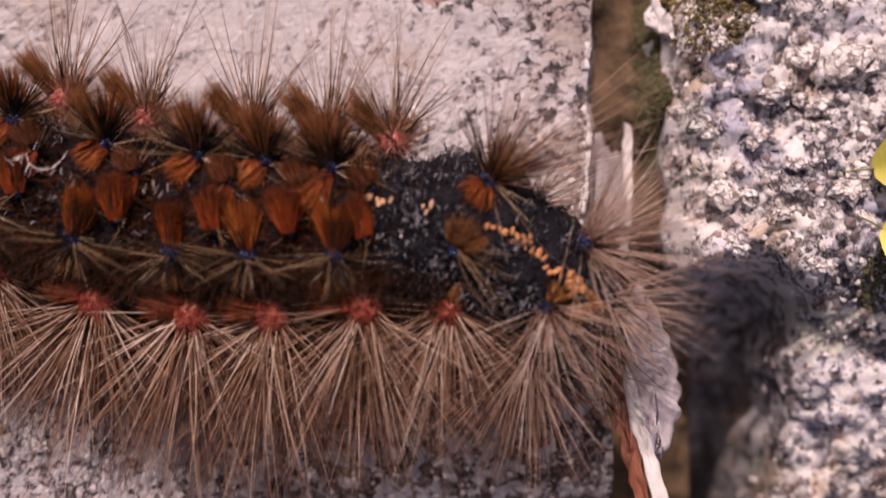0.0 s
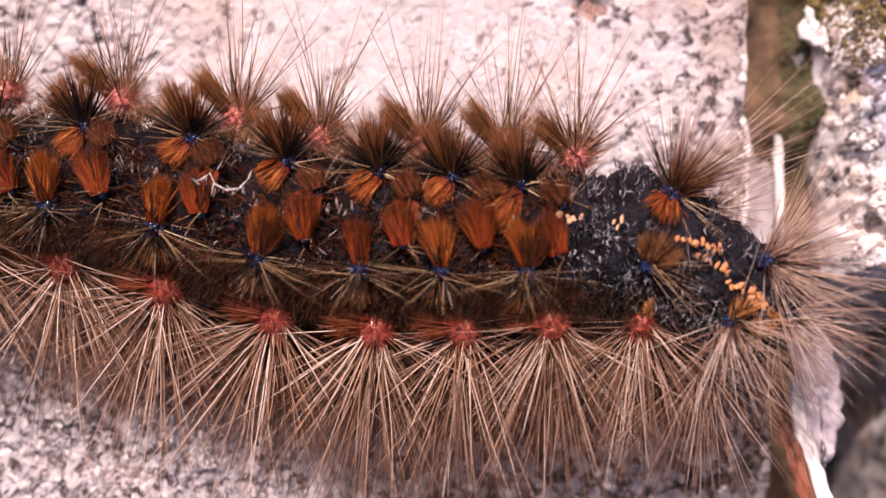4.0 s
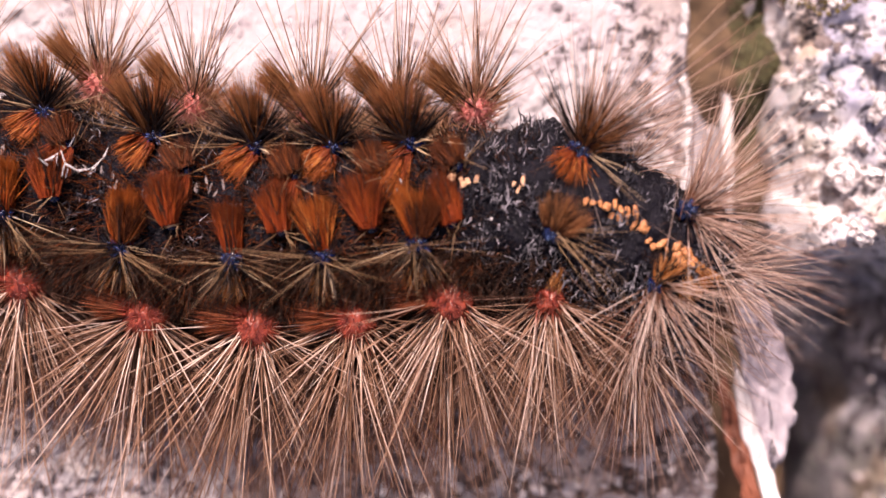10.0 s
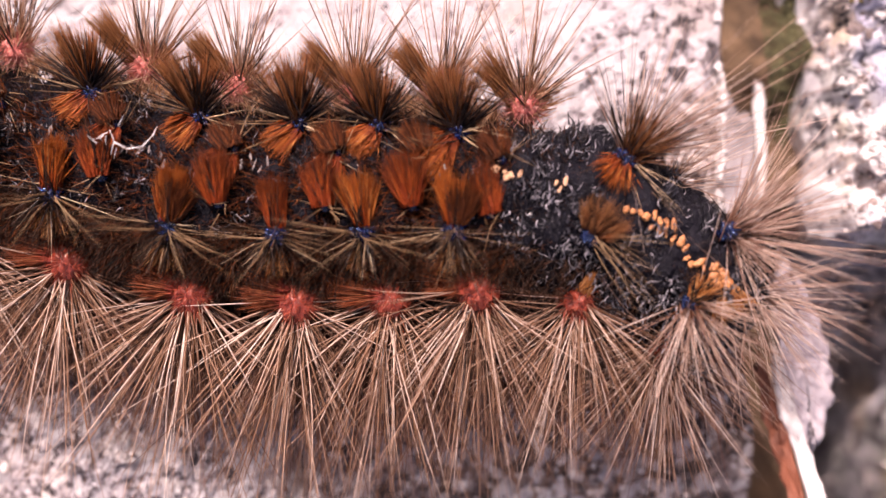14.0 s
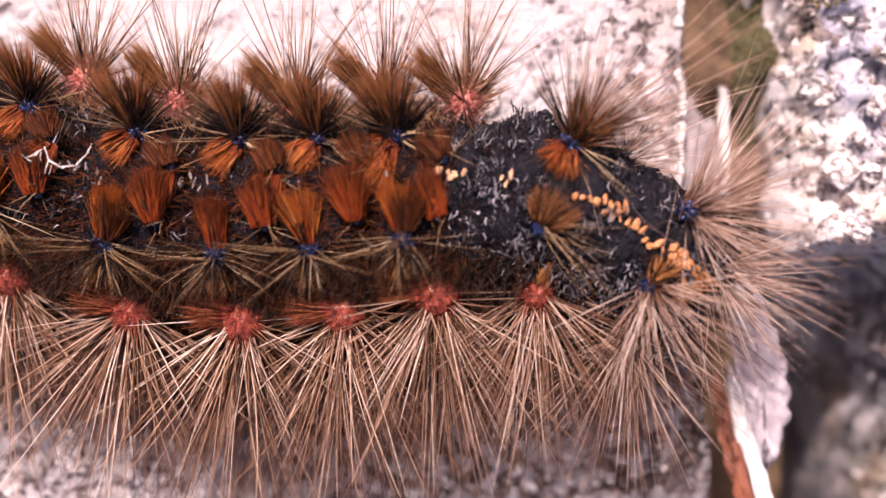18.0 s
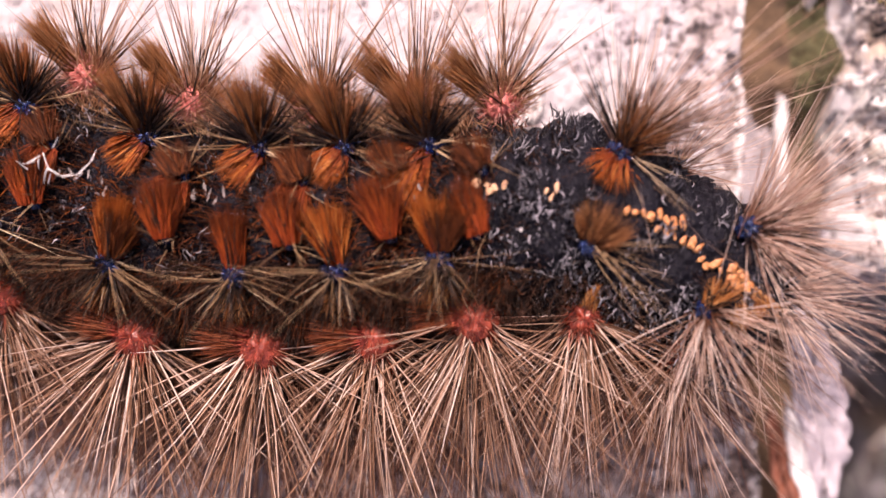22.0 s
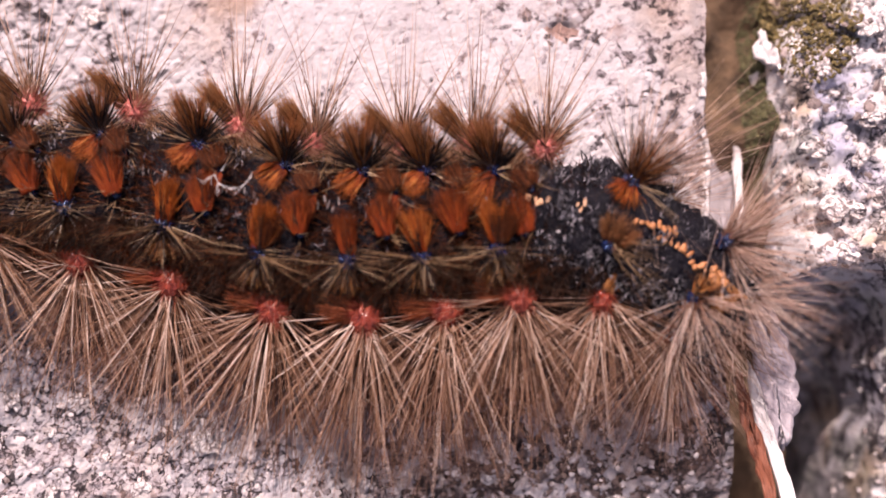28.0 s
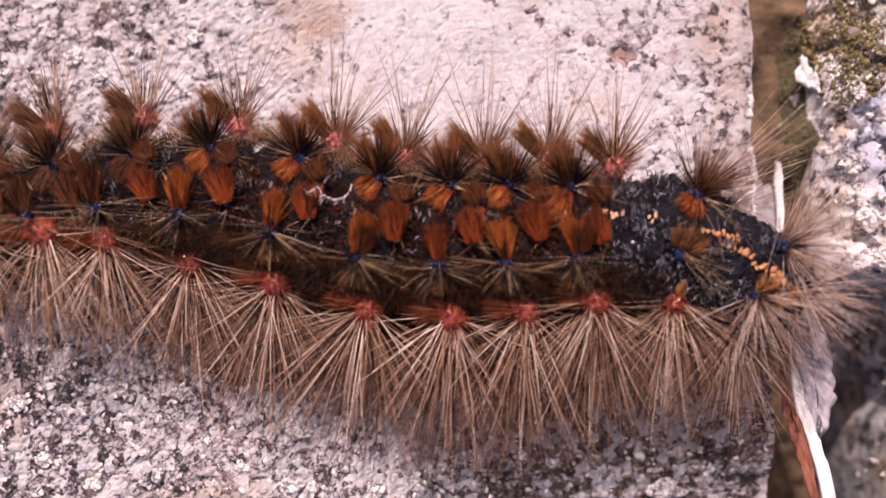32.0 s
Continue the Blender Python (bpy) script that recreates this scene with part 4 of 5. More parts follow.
def body_ring(k, length, half, tall):
    """A middle ring with its four large warts, tufts, fans and fuzz."""
    ring = part("body_ring", *barrel(length, half, tall), SKIN, caterpillar, "black wrinkled ring of the body")
    ring.matrix_basis = placed(k)
    near, far = local(k, RED_NEAR[k], 4.5 if k == 8 else 4.0), local(k, RED_FAR[k], 4.1)
    near[2] = max(near[2], skin_at(near[1], half, tall) + 0.1 if k < 3 else 0)
    b_near, b_far = lifted(local(k, BLUE_NEAR[k], 0), half, tall, by=0.3), lifted(local(k, BLUE_FAR[k], 0), half, tall, by=0.3)
    top = ZC + tall
    lean = (0.1, -0.12, -0.1, -0.05, 0.0, -0.02, -0.26, -0.24, -0.12)[k]
    first = {0: DEEP, 1: DEEP, 2: DARK_RUST, 6: RUST}.get(k, ORANGE)
    second = (DEEP, DEEP, DARK_RUST)[k] if k < 3 else ORANGE
    third = (DEEP, DARK_RUST, RUST)[k] if k < 3 else RUST
    wide = (10, 9, 8, 7, 6, 3, 7, 13, 16)[k]
    part("red_wart", *wart(0.98, near, 44, 0.26), RED_SKIN, ring, "rough pinkish-red side wart")
    part("red_wart", *wart(0.74, far + (0.0, 0.0, 0.1), 30, 0.24), PINK_SKIN, ring, "rough pink side wart")
    part("red_bristle", *bristly(360, near, 0.95, 0.6, 0.022), RED_HAIR, ring, "short red bristles on the wart", kind="stuff")
    part("red_bristle", *bristly(340, far + (0.0, 0.0, 0.1), 0.74, 0.8, 0.022), PINK_HAIR, ring, "short red bristles on the wart", kind="stuff")
    part("blue_wart", *wart(0.46, b_near, 26, 0.42), BLUE_SKIN, ring, "shiny dark blue wart")
    part("blue_wart", *wart(0.44, b_far, 26, 0.42), BLUE_SKIN, ring, "shiny dark blue wart")
    # spines added for sparkle; their pale tones stand for glints on the warts
    for spot in (b_near, b_far):
        part("glint_spine", *bristly(70, spot, 0.44, 0.3, 0.03), BLUE_HAIR, ring, "short glinting blue spines", kind="stuff")
    part("pelt", *joined(pelt(length, half, tall, 2600, 118, 200, (near, far), 0.7, 1.8), pelt(length, half, tall, 1000, 18, 125, (), 0.3, 0.8)), PELT, ring, "short dark brown pelt on the flanks", kind="stuff")
    part("brown_pelt", *pelt(length, half, tall, 560, 120, 162, (), 0.7, 1.6), DARK_RUST if k > 2 else DUSK, ring, "soft dark red-brown fur between the wart rows", kind="stuff")
    part("velvet", *pelt(length * 0.8, half, tall, 380 if k > 3 else 140, 58, 112, (), 0.6, 1.2), DARK_RUST, ring, "dark red-brown velvety fur on the back", kind="stuff")
    part("tan_pelt", *joined(pelt(length, half, tall, 620 if k > 3 else 160, -20, 38, (far,), 0.7, 1.7), brush(240 if k > 3 else 90, far + (0.2, -0.1, 0.1), (0.1, 0.75, 0.5), (1, 0, 0), 1.6, 60, 26, 0.026, 0.25, 0.35)), PALE_TAN, ring, "tan hairs on the far flank", kind="stuff")
    reach = (0.95, 0.95, 1.0, 1.1, 1.15, 1.18, 1.18, 1.15, 1.1)[k]
    # long pale fans of the side warts, and a soft brush lying back from each
    part("hair_fan", *joined(fan(72, near, (0.0, -1), 78, 5.6 * reach, 10.0 * reach, 0.042, 0.1, 0.16, 0.14, 0.15), fan(26, near, (0.0, -1), 88, 3.5, 7.5, 0.042, 0.42, 0.2)), BEIGE, ring, "long pale brown hairs fanning from the wart", kind="stuff")
    low = near + (0.6, -0.5, -1.7)
    low_spot = near + (0.55, -1.5, -0.9)
    part("low_wart", *wart(0.42, low_spot, 14), RED_SKIN, ring, "small dull pink wart low on the side")
    part("hair_fan", *joined(fan(30 if k < 4 else 130, low, (-0.05, -1), 68, 3.0, 9.6 * reach, 0.03, 0.02, 0.07, 0.03), fan(26 if k < 4 else 90, near, (0.0, -1), 64, 4, 9.6 * reach, 0.03, -0.13, 0.1, 0.06)), PALE_FAN if k < 4 else TAN_FAN, ring, "brown hairs spreading low over the stone", kind="stuff")
    part("underfur", *joined(spray(12 if k < 3 else 420, low + (0, 0, -0.5), (0, -1, 0.0), 2.0, 7.5 * reach, 42, 0.024, 0.16, 0.0, 0.1, 0.6), spray(8 if k < 3 else 260, low + (-1.6, 0.2, -0.5), (-0.1, -1, 0.0), 2.0, 6.5 * reach, 40, 0.024, 0.16, 0.0, 0.1, 0.6)), PALE_FUR if k < 4 else UNDERFUR, ring, "fine red-brown hairs low over the stone", kind="stuff")
    part("red_tuft", *petal(640, near + (-0.5, 0.3, 0.3), (-0.95, 0.12, 0.06), (0, 1, 0), 2.3, 0.5, 22, 0.6, 0.025, 0.5, 0.3), RED_BROWN, ring, "soft red-brown tuft lying back from the wart", kind="stuff")
    fans = joined(fan(26, far, (0.05, 1), 52, 5.0, 9.0, 0.032, 0.4, 0.2, 0.05), fan(26, far, (0.1, 1), 56, 2.0, 4.4, 0.038, 0.55, 0.2, 0.05))
    part("hair_fan", *fans, BEIGE, ring, "long pale brown hairs fanning from the wart", kind="stuff")
    part("dark_bristle", *spray(14, far, (0.0, 1, 0.5), 2.4, 4.4, 24, 0.045, 0.8, 0.0, 0.03), BLACK, ring, "stiff black bristles", kind="stuff")
    part("tan_tuft", *petal(330, far + (-0.3, 0.05, 0.15), (-0.76, 0.66, 0.35), (0.7, 0.7, 0), 2.6, 0.28, 5, 0.4, 0.032, 0.03, 0.0), DUSK if k < 3 else TAN, ring, "flat-topped tan tuft lying back from the wart", kind="stuff")
    # brown flat-topped brush and black spikes about the far blue wart
    part("brown_tuft", *joined(petal(170, b_far + (-0.15, 0.2, -0.1), (-0.32, 0.88, 0.46), (1, 0, 0), 2.65, 0.2, 19, 0.5, 0.038, 0.05, 0.0), brush(60, b_far + (-0.1, 0.15, 0), (-0.2, 0.86, 0.5), (1, 0, 0), 2.5, 34, 14, 0.034, 0.14, 0.16, 0, 0.04, 5)), DUSK if k < 3 else BROWN, ring, "dense flat-topped dark brown tuft", kind="stuff")
    part("dark_bristle", *joined(brush(70, b_far + (0, 0, 0.15), (-0.25, 0.9, 0.55), (1, 0, 0), 2.85, 62, 20, 0.044, 0.12, 0.16), spray(14, b_far, (0, 0.1, 1), 1.2, 2.6, 50, 0.045)), BLACK, ring, "stiff black bristles", kind="stuff")
    part("golden_hair", *joined(brush(9, b_far, (-0.95, 0.2, 0.4), (0, 1, 0), 2.9, 30, 22, 0.03, 0.1, 0.3, 0, 0.05), brush(13, b_far, (0.9, 0.15, 0.45), (0, 1, 0), 2.3, 40, 22, 0.03, 0.1, 0.3, 0, 0.05)), GOLD, ring, "thin golden hairs", kind="stuff")
    # short golden tuft and far-reaching hairs about the near blue wart
    part("golden_tuft", *petal(190, b_near + (0.0, -0.5, -0.2), (0.0, -0.85, 0.05), (1, 0, 0), 1.25, 0.22, 30, 0.35, 0.03, 0.2), AMBER_HAIR if k > 3 else TAN, ring, "short golden-brown tuft below the wart", kind="stuff")
    part("golden_hair", *joined(brush(17, b_near, (0, -0.2, 0.6), (1, 0, 0), 3.9, 88, 16, 0.024, 0.15, 0.35, 0, 0.06), brush(9, b_near, (0, -1, 0.25), (1, 0, 0), 2.2, 66, 16, 0.028, 0.15, 0.3)), GOLD, ring, "thin golden hairs", kind="stuff")
    part("dark_bristle", *joined(spray(30, b_near, (0, -0.1, 0.8), 0.9, 2.4, 52, 0.045), brush(14, b_near, (0, -1, 0.3), (1, 0, 0), 1.8, 50, 14, 0.04, 0.1, 0.2)), BLACK, ring, "stiff black bristles", kind="stuff")
    # orange petals from the blue warts to the middle of the back, each ribbed with black
    part("orange_tuft", *petal(420 if k > 6 else 560, b_near + (0.0, 0.4, 0.0), (lean, 0.95, 0.26), (1, 0, 0), (1.8, 1.9, 2.1, 2.2, 2.2, 2.15, 2.0, 2.2, 2.1)[k], (0.31, 0.31, 0.31, 0.31, 0.38, 0.4, 0.31, 0.26, 0.28)[k], wide, 0.4, 0.032, 0.05, (0.1, 0.1, 0.1, 0.2, 0.3, 0.05, 0.1, 0.15, 0.2)[k]), first, ring, ("dark brown" if k < 3 else "bright orange") + " petal-shaped tuft", kind="stuff")
    part("dark_bristle", *brush(9, b_near + (0.0, 0.3, 0.5), (lean, 0.95, 0.33), (1, 0, 0), 2.0, wide + 6, 3, 0.028, 0.14, 0.3), BLACK, ring, "stiff black bristles", kind="stuff")
    part("orange_tuft", *petal(620, b_far + (-0.2, -0.3, 0.35), (-0.6, -0.75, 0.3), (0.78, -0.6, 0), (2.0 if k == 8 else 1.35), 0.42, (26 if k == 8 else 14), 0.3, 0.033, 0.25, 0.15), second, ring, ("dark brown" if k < 3 else "bright orange") + " petal-shaped tuft", kind="stuff")
    if k in (5, 8):
        part("rust_tuft", *petal(260, b_near + (0.25, 0.5, 0.35), (0.1, 0.95, 0.4), (1, 0, 0), 1.7, 0.3, 16, 0.3, 0.034, 0.2), DARK_RUST, ring, "dark red-brown velvety tuft", kind="stuff")
    if k < 2:
        part("hair_fan", *joined(spray(60, (-1.6, -1.2, 4.0), (-1, -0.4, 0.2), 2.5, 7, 32, 0.036, 0.6, 0.1, 0.08), spray(50, (-1.6, 1.2, 4.2), (-1, 0.5, 0.25), 2.0, 5.5, 32, 0.034, 0.6, 0.08, 0.08)), BRUSH, ring, "long pale hairs trailing over the tail", kind="stuff")
    # small blue warts further forward, with velvety rust-red and dark patches
    at = lifted((1.2 if k == 8 else 1.75, -1.35), half, tall, by=0.22)
    part("small_wart", *wart(0.28, at, 10), BLUE_SKIN, ring, "tiny blue wart")
    part("rust_tuft", *petal(560, at + (-0.05, 0.1, 0.15), (-0.3, 0.95, 0.14), (1, 0.2, 0), (1.9, 2.0, 2.0, 2.2, 1.9, 2.1, 1.9, 2.2, 2.0)[k], 0.36, (12, 13, 15, 16, 14, 20, 13, 17, 10)[k], 0.45, 0.032, (0.16, 0.2, 0.15, 0.22, 0.25, 0.3, 0.2, 0.15, 0.22)[k], 0.3), third, ring, "rust-red velvety fan-shaped tuft", kind="stuff")
    part("dark_bristle", *brush(16, at + (-0.05, 0.2, 0.4), (-0.3, 0.95, 0.3), (1, 0.2, 0), 2.1, 24, 10, 0.028, 0.16, 0.4), BLACK, ring, "stiff black bristles", kind="stuff")
    part("golden_hair", *spray(7, at, (0.3, -0.5, 0.8), 0.9, 2.2, 42, 0.026), GOLD, ring, "thin golden hairs", kind="stuff")
    at = lifted((1.35 if k == 8 else 1.9, 0.95), half, tall, by=0.22)
    part("small_wart", *wart(0.25, at, 10), BLUE_SKIN, ring, "tiny blue wart")
    part("rust_tuft", *petal(460, at + (-0.15, 0.2, 0.25), (-0.5, 0.85, 0.1), (0.85, 0.5, 0), 1.25, 0.45, 24, 0.4, 0.03, 0.45, 0.4), DARK_RUST, ring, "dark red-brown velvety tuft", kind="stuff")
    if k in (4, 5, 6, 7):
        part("rust_tuft", *petal(420, at + (-0.15, -0.15, 0.25), (-0.35, -0.9, 0.2), (0.9, -0.35, 0), 1.35, 0.36, 26, 0.3, 0.033, 0.12, 0.2), RUST, ring, "rust-red velvety tuft", kind="stuff")
    part("golden_hair", *spray(8, at, (0.4, 0.6, 0.8), 0.9, 2.2, 40, 0.026), GOLD, ring, "thin golden hairs", kind="stuff")
    dabs([(-3.0 + 0.3 * i + rnd.normal(0, 0.05), 0.1 + rnd.normal(0, 0.14), ZC + tall * (0.91 + 0.018 * i)) for i in range(8)], SILVER if k > 3 else CREAM, ring, "pale_mark", "pale grey streak" if k > 3 else "cream streak", 0.07, 3.2)
    part("grey_fuzz", *joined(fuzz(length, half, tall, 110), fuzz(length, half, tall, 240, True)), GREY, ring, "short curly grey fuzz", kind="stuff")
    return ring


LENGTH = [4.6, 5.0, 5.2, 5.6, 5.8, 5.6, 4.9, 4.8, 4.8]
HALF = [2.7, 3.2, 3.6, 3.9, 4.1, 4.2, 4.1, 4.0, 3.9]
rings = [body_ring(k, LENGTH[k], HALF[k], 2.65 + 0.03 * k) for k in range(9)]


# bare collar behind the front
collar_at = pose(15.6 * MM, 5.1 * MM, 0.6 * MM, 0, 0, -7)
collar = part("collar", *barrel(5.6, 3.45, 2.8, -0.75, 0.1, 64, 49, 0.15, 0.03), SKIN, caterpillar, "bare black collar with grey fuzz")
collar.matrix_basis = collar_at
part("grey_fuzz", *joined(fuzz(4.6, 3.2, 2.88, 360), fuzz(4.8, 3.2, 2.88, 620, True)), GREY, collar, "short curly grey fuzz", kind="stuff")
dabs([(-1.45, 0.3, 6.09), (-1.15, 0.22, 6.09), (-0.8, 0.36, 6.09), (-1.85, 0.3, 6.09), (-1.3, 0.1, 6.09)], CREAM, collar, "pale_mark", "cream spot", 0.12, 1.2)
# one white dab, a highlight of the collar painted on
dabs([(0.0, -1.2, 5.95)], CHIP, collar, "pale_mark", "white dab painted as a glint", 0.1, 1.3)
part("pelt", *joined(pelt(5.2, 3.9, 2.8, 900, 120, 200), pelt(5.2, 3.9, 2.8, 300, 20, 130, (), 0.3, 0.6)), PELT, collar, "short dark pelt", kind="stuff")
dabs([(0.75, 0.35, 6.09), (0.95, 0.1, 6.09), (1.1, 0.5, 6.09)], CREAM, collar, "pale_mark", "cream spot", 0.11, 2.4)

# front ring with the two large blue warts
front = part("front_ring", *barrel(6.0, 3.55, 2.7, -0.4, 0.1, 64, 49, 0.15, 0.03), SKIN, caterpillar, "black front ring")
front.matrix_basis = placed(9)
near, b_near, b_far = local(9, RED_NEAR[9], 3.9), lifted(local(9, BLUE_NEAR[9], 0), 3.55, 2.7, -0.4), lifted(local(9, BLUE_FAR[9], 0), 3.55, 2.7, -0.4)
near = near + (0.0, 0.0, 0.5)
part("red_wart", *wart(0.72, near, 30, 0.26), RED_SKIN, front, "rough pinkish-red side wart")
part("red_bristle", *bristly(300, near, 0.76, 0.5, 0.024), RED_HAIR, front, "short red bristles on the wart", kind="stuff")
part("golden_tuft", *petal(180, near + (0.05, 0.5, 0.4), (0.1, 0.95, 0.25), (1, 0, 0), 1.0, 0.3, -6, 0.35, 0.03, 0.3, 0.5), AMBER_HAIR, front, "small amber tuft above the wart", kind="stuff")
part("low_wart", *wart(0.45, near + (0.1, -1.9, -1.5), 14), RED_SKIN, front, "small dull pink wart low on the side")
part("blue_wart", *wart(0.43, b_near + (0.0, 0.0, 0.05), 20, 0.4), BLUE_SKIN, front, "shiny dark blue wart")
part("blue_wart", *wart(0.54, b_far, 26, 0.42), BLUE_SKIN, front, "shiny bright blue wart")
part("hair_fan", *joined(fan(84, near, (0.15, -1), 84, 4.5, 9.0, 0.036, 0.1), fan(26, near, (0.9, -0.5), 46, 3.5, 6.5, 0.038, 0.3), fan(26, near + (0.1, -1.9, -1.5), (0.1, -1), 60, 4, 8, 0.034, 0.1)), BEIGE, front, "long pale brown hairs fanning from the wart", kind="stuff")
part("hair_fan", *joined(spray(165, near + (0.3, 0, -1.9), (0.05, -1, 0.0), 3.0, 9, 34, 0.031, 0.2, 0.02, 0.08), spray(90, near, (0.1, -1, -0.14), 4, 9, 33, 0.031, 0.35, 0.06)), TAN_FAN, front, "brown hairs spreading low over the stone", kind="stuff")
part("underfur", *spray(420, near + (0, 0, -2.2), (0.15, -1, 0.0), 2.0, 6.5, 46, 0.024, 0.16, 0.0, 0.1, 0.9), UNDERFUR, front, "fine red-brown hairs low over the stone", kind="stuff")
part("hair_fan", *joined(brush(54, b_far, (0.12, 0.95, 0.5), (1, 0, 0), 4.2, 52, 20, 0.024, 0.12, 0.35), brush(9, b_far, (0.62, 0.75, 0.16), (1, 0, 0), 10.5, 24, 14, 0.03, 0.12, 0.2), brush(18, b_far, (0.2, 0.95, 0.3), (1, 0, 0), 6.6, 38, 20, 0.027, 0.12, 0.25)), BRUSH, front, "pale brown hair brush above the blue wart", kind="stuff")
part("dark_bristle", *joined(brush(44, b_far, (0.08, 0.95, 0.6), (1, 0, 0), 3.3, 56, 24, 0.042, 0.1, 0.35), brush(14, b_far, (0.15, 0.95, 0.5), (1, 0, 0), 5.2, 40, 22, 0.03, 0.1, 0.3), spray(22, b_far, (0.5, -0.1, 0.8), 1.2, 2.8, 42, 0.045)), BLACK, front, "stiff black bristles", kind="stuff")
part("golden_hair", *joined(brush(14, b_near, (0.95, -0.1, 0.4), (0, 1, 0), 3.6, 36, 18, 0.027, 0.15, 0.45, 0, 0.08), brush(12, b_far, (0.9, -0.35, 0.35), (0, 1, 0), 2.6, 34, 18, 0.027, 0.12, 0.4, 0, 0.06)), GOLD, front, "thin golden hairs", kind="stuff")
part("hair_fan", *joined(fan(80, b_far + (0.3, 0.9, -0.9), (0.45, 0.9), 62, 2.5, 6.0, 0.022, 0.12, 0.16, 0.05), fan(60, (2.4, 2.2, 3.4), (0.6, 0.8), 58, 2.5, 5.5, 0.022, 0.1, 0.14, 0.03)), BRUSH, front, "fine tan hairs spreading over the stone on the far side", kind="stuff")
part("brown_tuft", *brush(260, b_far + (0.1, 0.1, 0.1), (0.3, 0.9, 0.45), (1, 0, 0), 1.9, 40, 18, 0.024, 0.2, 0.3, 0, 0.06, 5), TAN, front, "brown tuft about the far blue wart", kind="stuff")
part("orange_tuft", *petal(420, b_near + (0.0, 0.25, 0.25), (0.1, 0.95, 0.3), (1, 0, 0), 1.5, 0.5, 46, 0.4, 0.028, 0.4, 0.25), TAN, front, "rust-orange tuft behind the wart", kind="stuff")
part("dark_bristle", *brush(22, b_near + (0, 0.2, 0.5), (0.1, 0.95, 0.5), (1, 0, 0), 1.7, 44, 14, 0.026, 0.12, 0.3), BLACK, front, "stiff black bristles", kind="stuff")
part("orange_tuft", *petal(400, b_far + (-0.05, -0.25, 0.45), (-0.15, -0.85, 0.42), (1, 0, 0), 1.35, 0.5, 48, 0.35, 0.028, 0.45, 0.3), ORANGE, front, "rust-orange tuft behind the wart", kind="stuff")
dabs([(1.0 + 0.3 * i, 0.1 + rnd.normal(0, 0.09) + 0.03 * i, 6.02 - 0.05 * max(0, i - 3)) for i in range(8)], AMBER, front, "amber_mark", "amber spot on the back", 0.125, 1.7)
part("pelt", *joined(pelt(4.6, 3.5, 2.65, 420, 120, 200), pelt(4.6, 3.5, 2.65, 420, 0, 125, (), 0.3, 0.8)), PELT, front, "short dark pelt", kind="stuff")
part("grey_fuzz", *joined(fuzz(5.4, 3.7, 2.82, 300), fuzz(5.4, 3.7, 2.82, 420, True)), GREY, front, "short curly grey fuzz", kind="stuff")

# foremost ring with the brush that leads the way, and the head under it
prow = part("foremost_ring", *barrel(5.6, 3.1, 2.3, -0.2, 0.15, 64, 49, 0.15, 0.03), SKIN, caterpillar, "black foremost ring of the body")
prow.matrix_basis = placed(10)
near, b_near, b_far = local(10, RED_NEAR[10], 4.2), lifted(local(10, BLUE_NEAR[10], 0), 3.1, 2.3, -0.2), lifted(local(10, BLUE_FAR[10], 0), 3.1, 2.3, -0.2)
near = lifted(near, 3.1, 2.3, -0.2, 0.15)
part("red_wart", *wart(0.56, near), RED_SKIN, prow, "dull pink side wart")
part("red_bristle", *bristly(160, near, 0.54, 0.4, 0.024), RED_HAIR, prow, "short red bristles on the wart", kind="stuff")
part("hair_fan", *fan(56, near, (0.2, -1), 80, 4, 8.0, 0.034, 0.06), BEIGE, prow, "long pale brown hairs fanning from the wart", kind="stuff")
part("golden_tuft", *petal(200, b_near + (0.0, 0.3, 0.1), (0.15, 0.95, 0.2), (1, 0, 0), 1.05, 0.22, 30, 0.3, 0.03, 0.35), AMBER_HAIR, prow, "golden-brown fan-shaped tuft", kind="stuff")
part("dark_bristle", *brush(16, b_near + (0.0, 0.2, 0.3), (0.1, 0.95, 0.4), (1, 0, 0), 1.6, 50, 14, 0.03, 0.12, 0.3), BLACK, prow, "stiff black bristles", kind="stuff")
part("blue_wart", *wart(0.38, b_near, 18, 0.4), BLUE_SKIN, prow, "shiny dark blue wart")
part("blue_wart", *wart(0.5, b_far + (0.0, 0.0, 0.12), 18, 0.4), BLUE_SKIN, prow, "shiny dark blue wart")
part("hair_fan", *joined(brush(210, b_far, (0.9, 0.45, 0.25), (-0.5, 0.9, 0), 5.0, 76, 30, 0.027, 0.2, 0.5, 0.06, 0.1), spray(110, (2.2, 0.3, 4.2), (1, 0.0, 0.2), 2.5, 6.5, 38, 0.027, 0.7, 0.08, 0.1), brush(36, b_far, (0.7, 0.7, 0.4), (-0.5, 0.9, 0), 6.6, 56, 24, 0.025, 0.14, 0.3, 0.05, 0.06)), BRUSH, prow, "pale brown hair brush over the head", kind="stuff")
part("hair_fan", *joined(spray(80, b_near, (0.8, -0.5, 0.15), 2.5, 7.0, 34, 0.03, 0.6, 0.1, 0.1), spray(16, b_near, (0.5, -0.9, 0.3), 2.5, 5.5, 34, 0.038, 0.6, 0.1, 0.1), spray(60, near, (0.25, -1, 0.05), 3.5, 8, 32, 0.031, 0.4, 0.1, 0.08), spray(40, near + (0, 0, -1.6), (0.5, -1, 0.0), 3.0, 7.5, 36, 0.03, 0.25, 0.05, 0.1)), BRUSH, prow, "pale brown hair brush beside the head", kind="stuff")
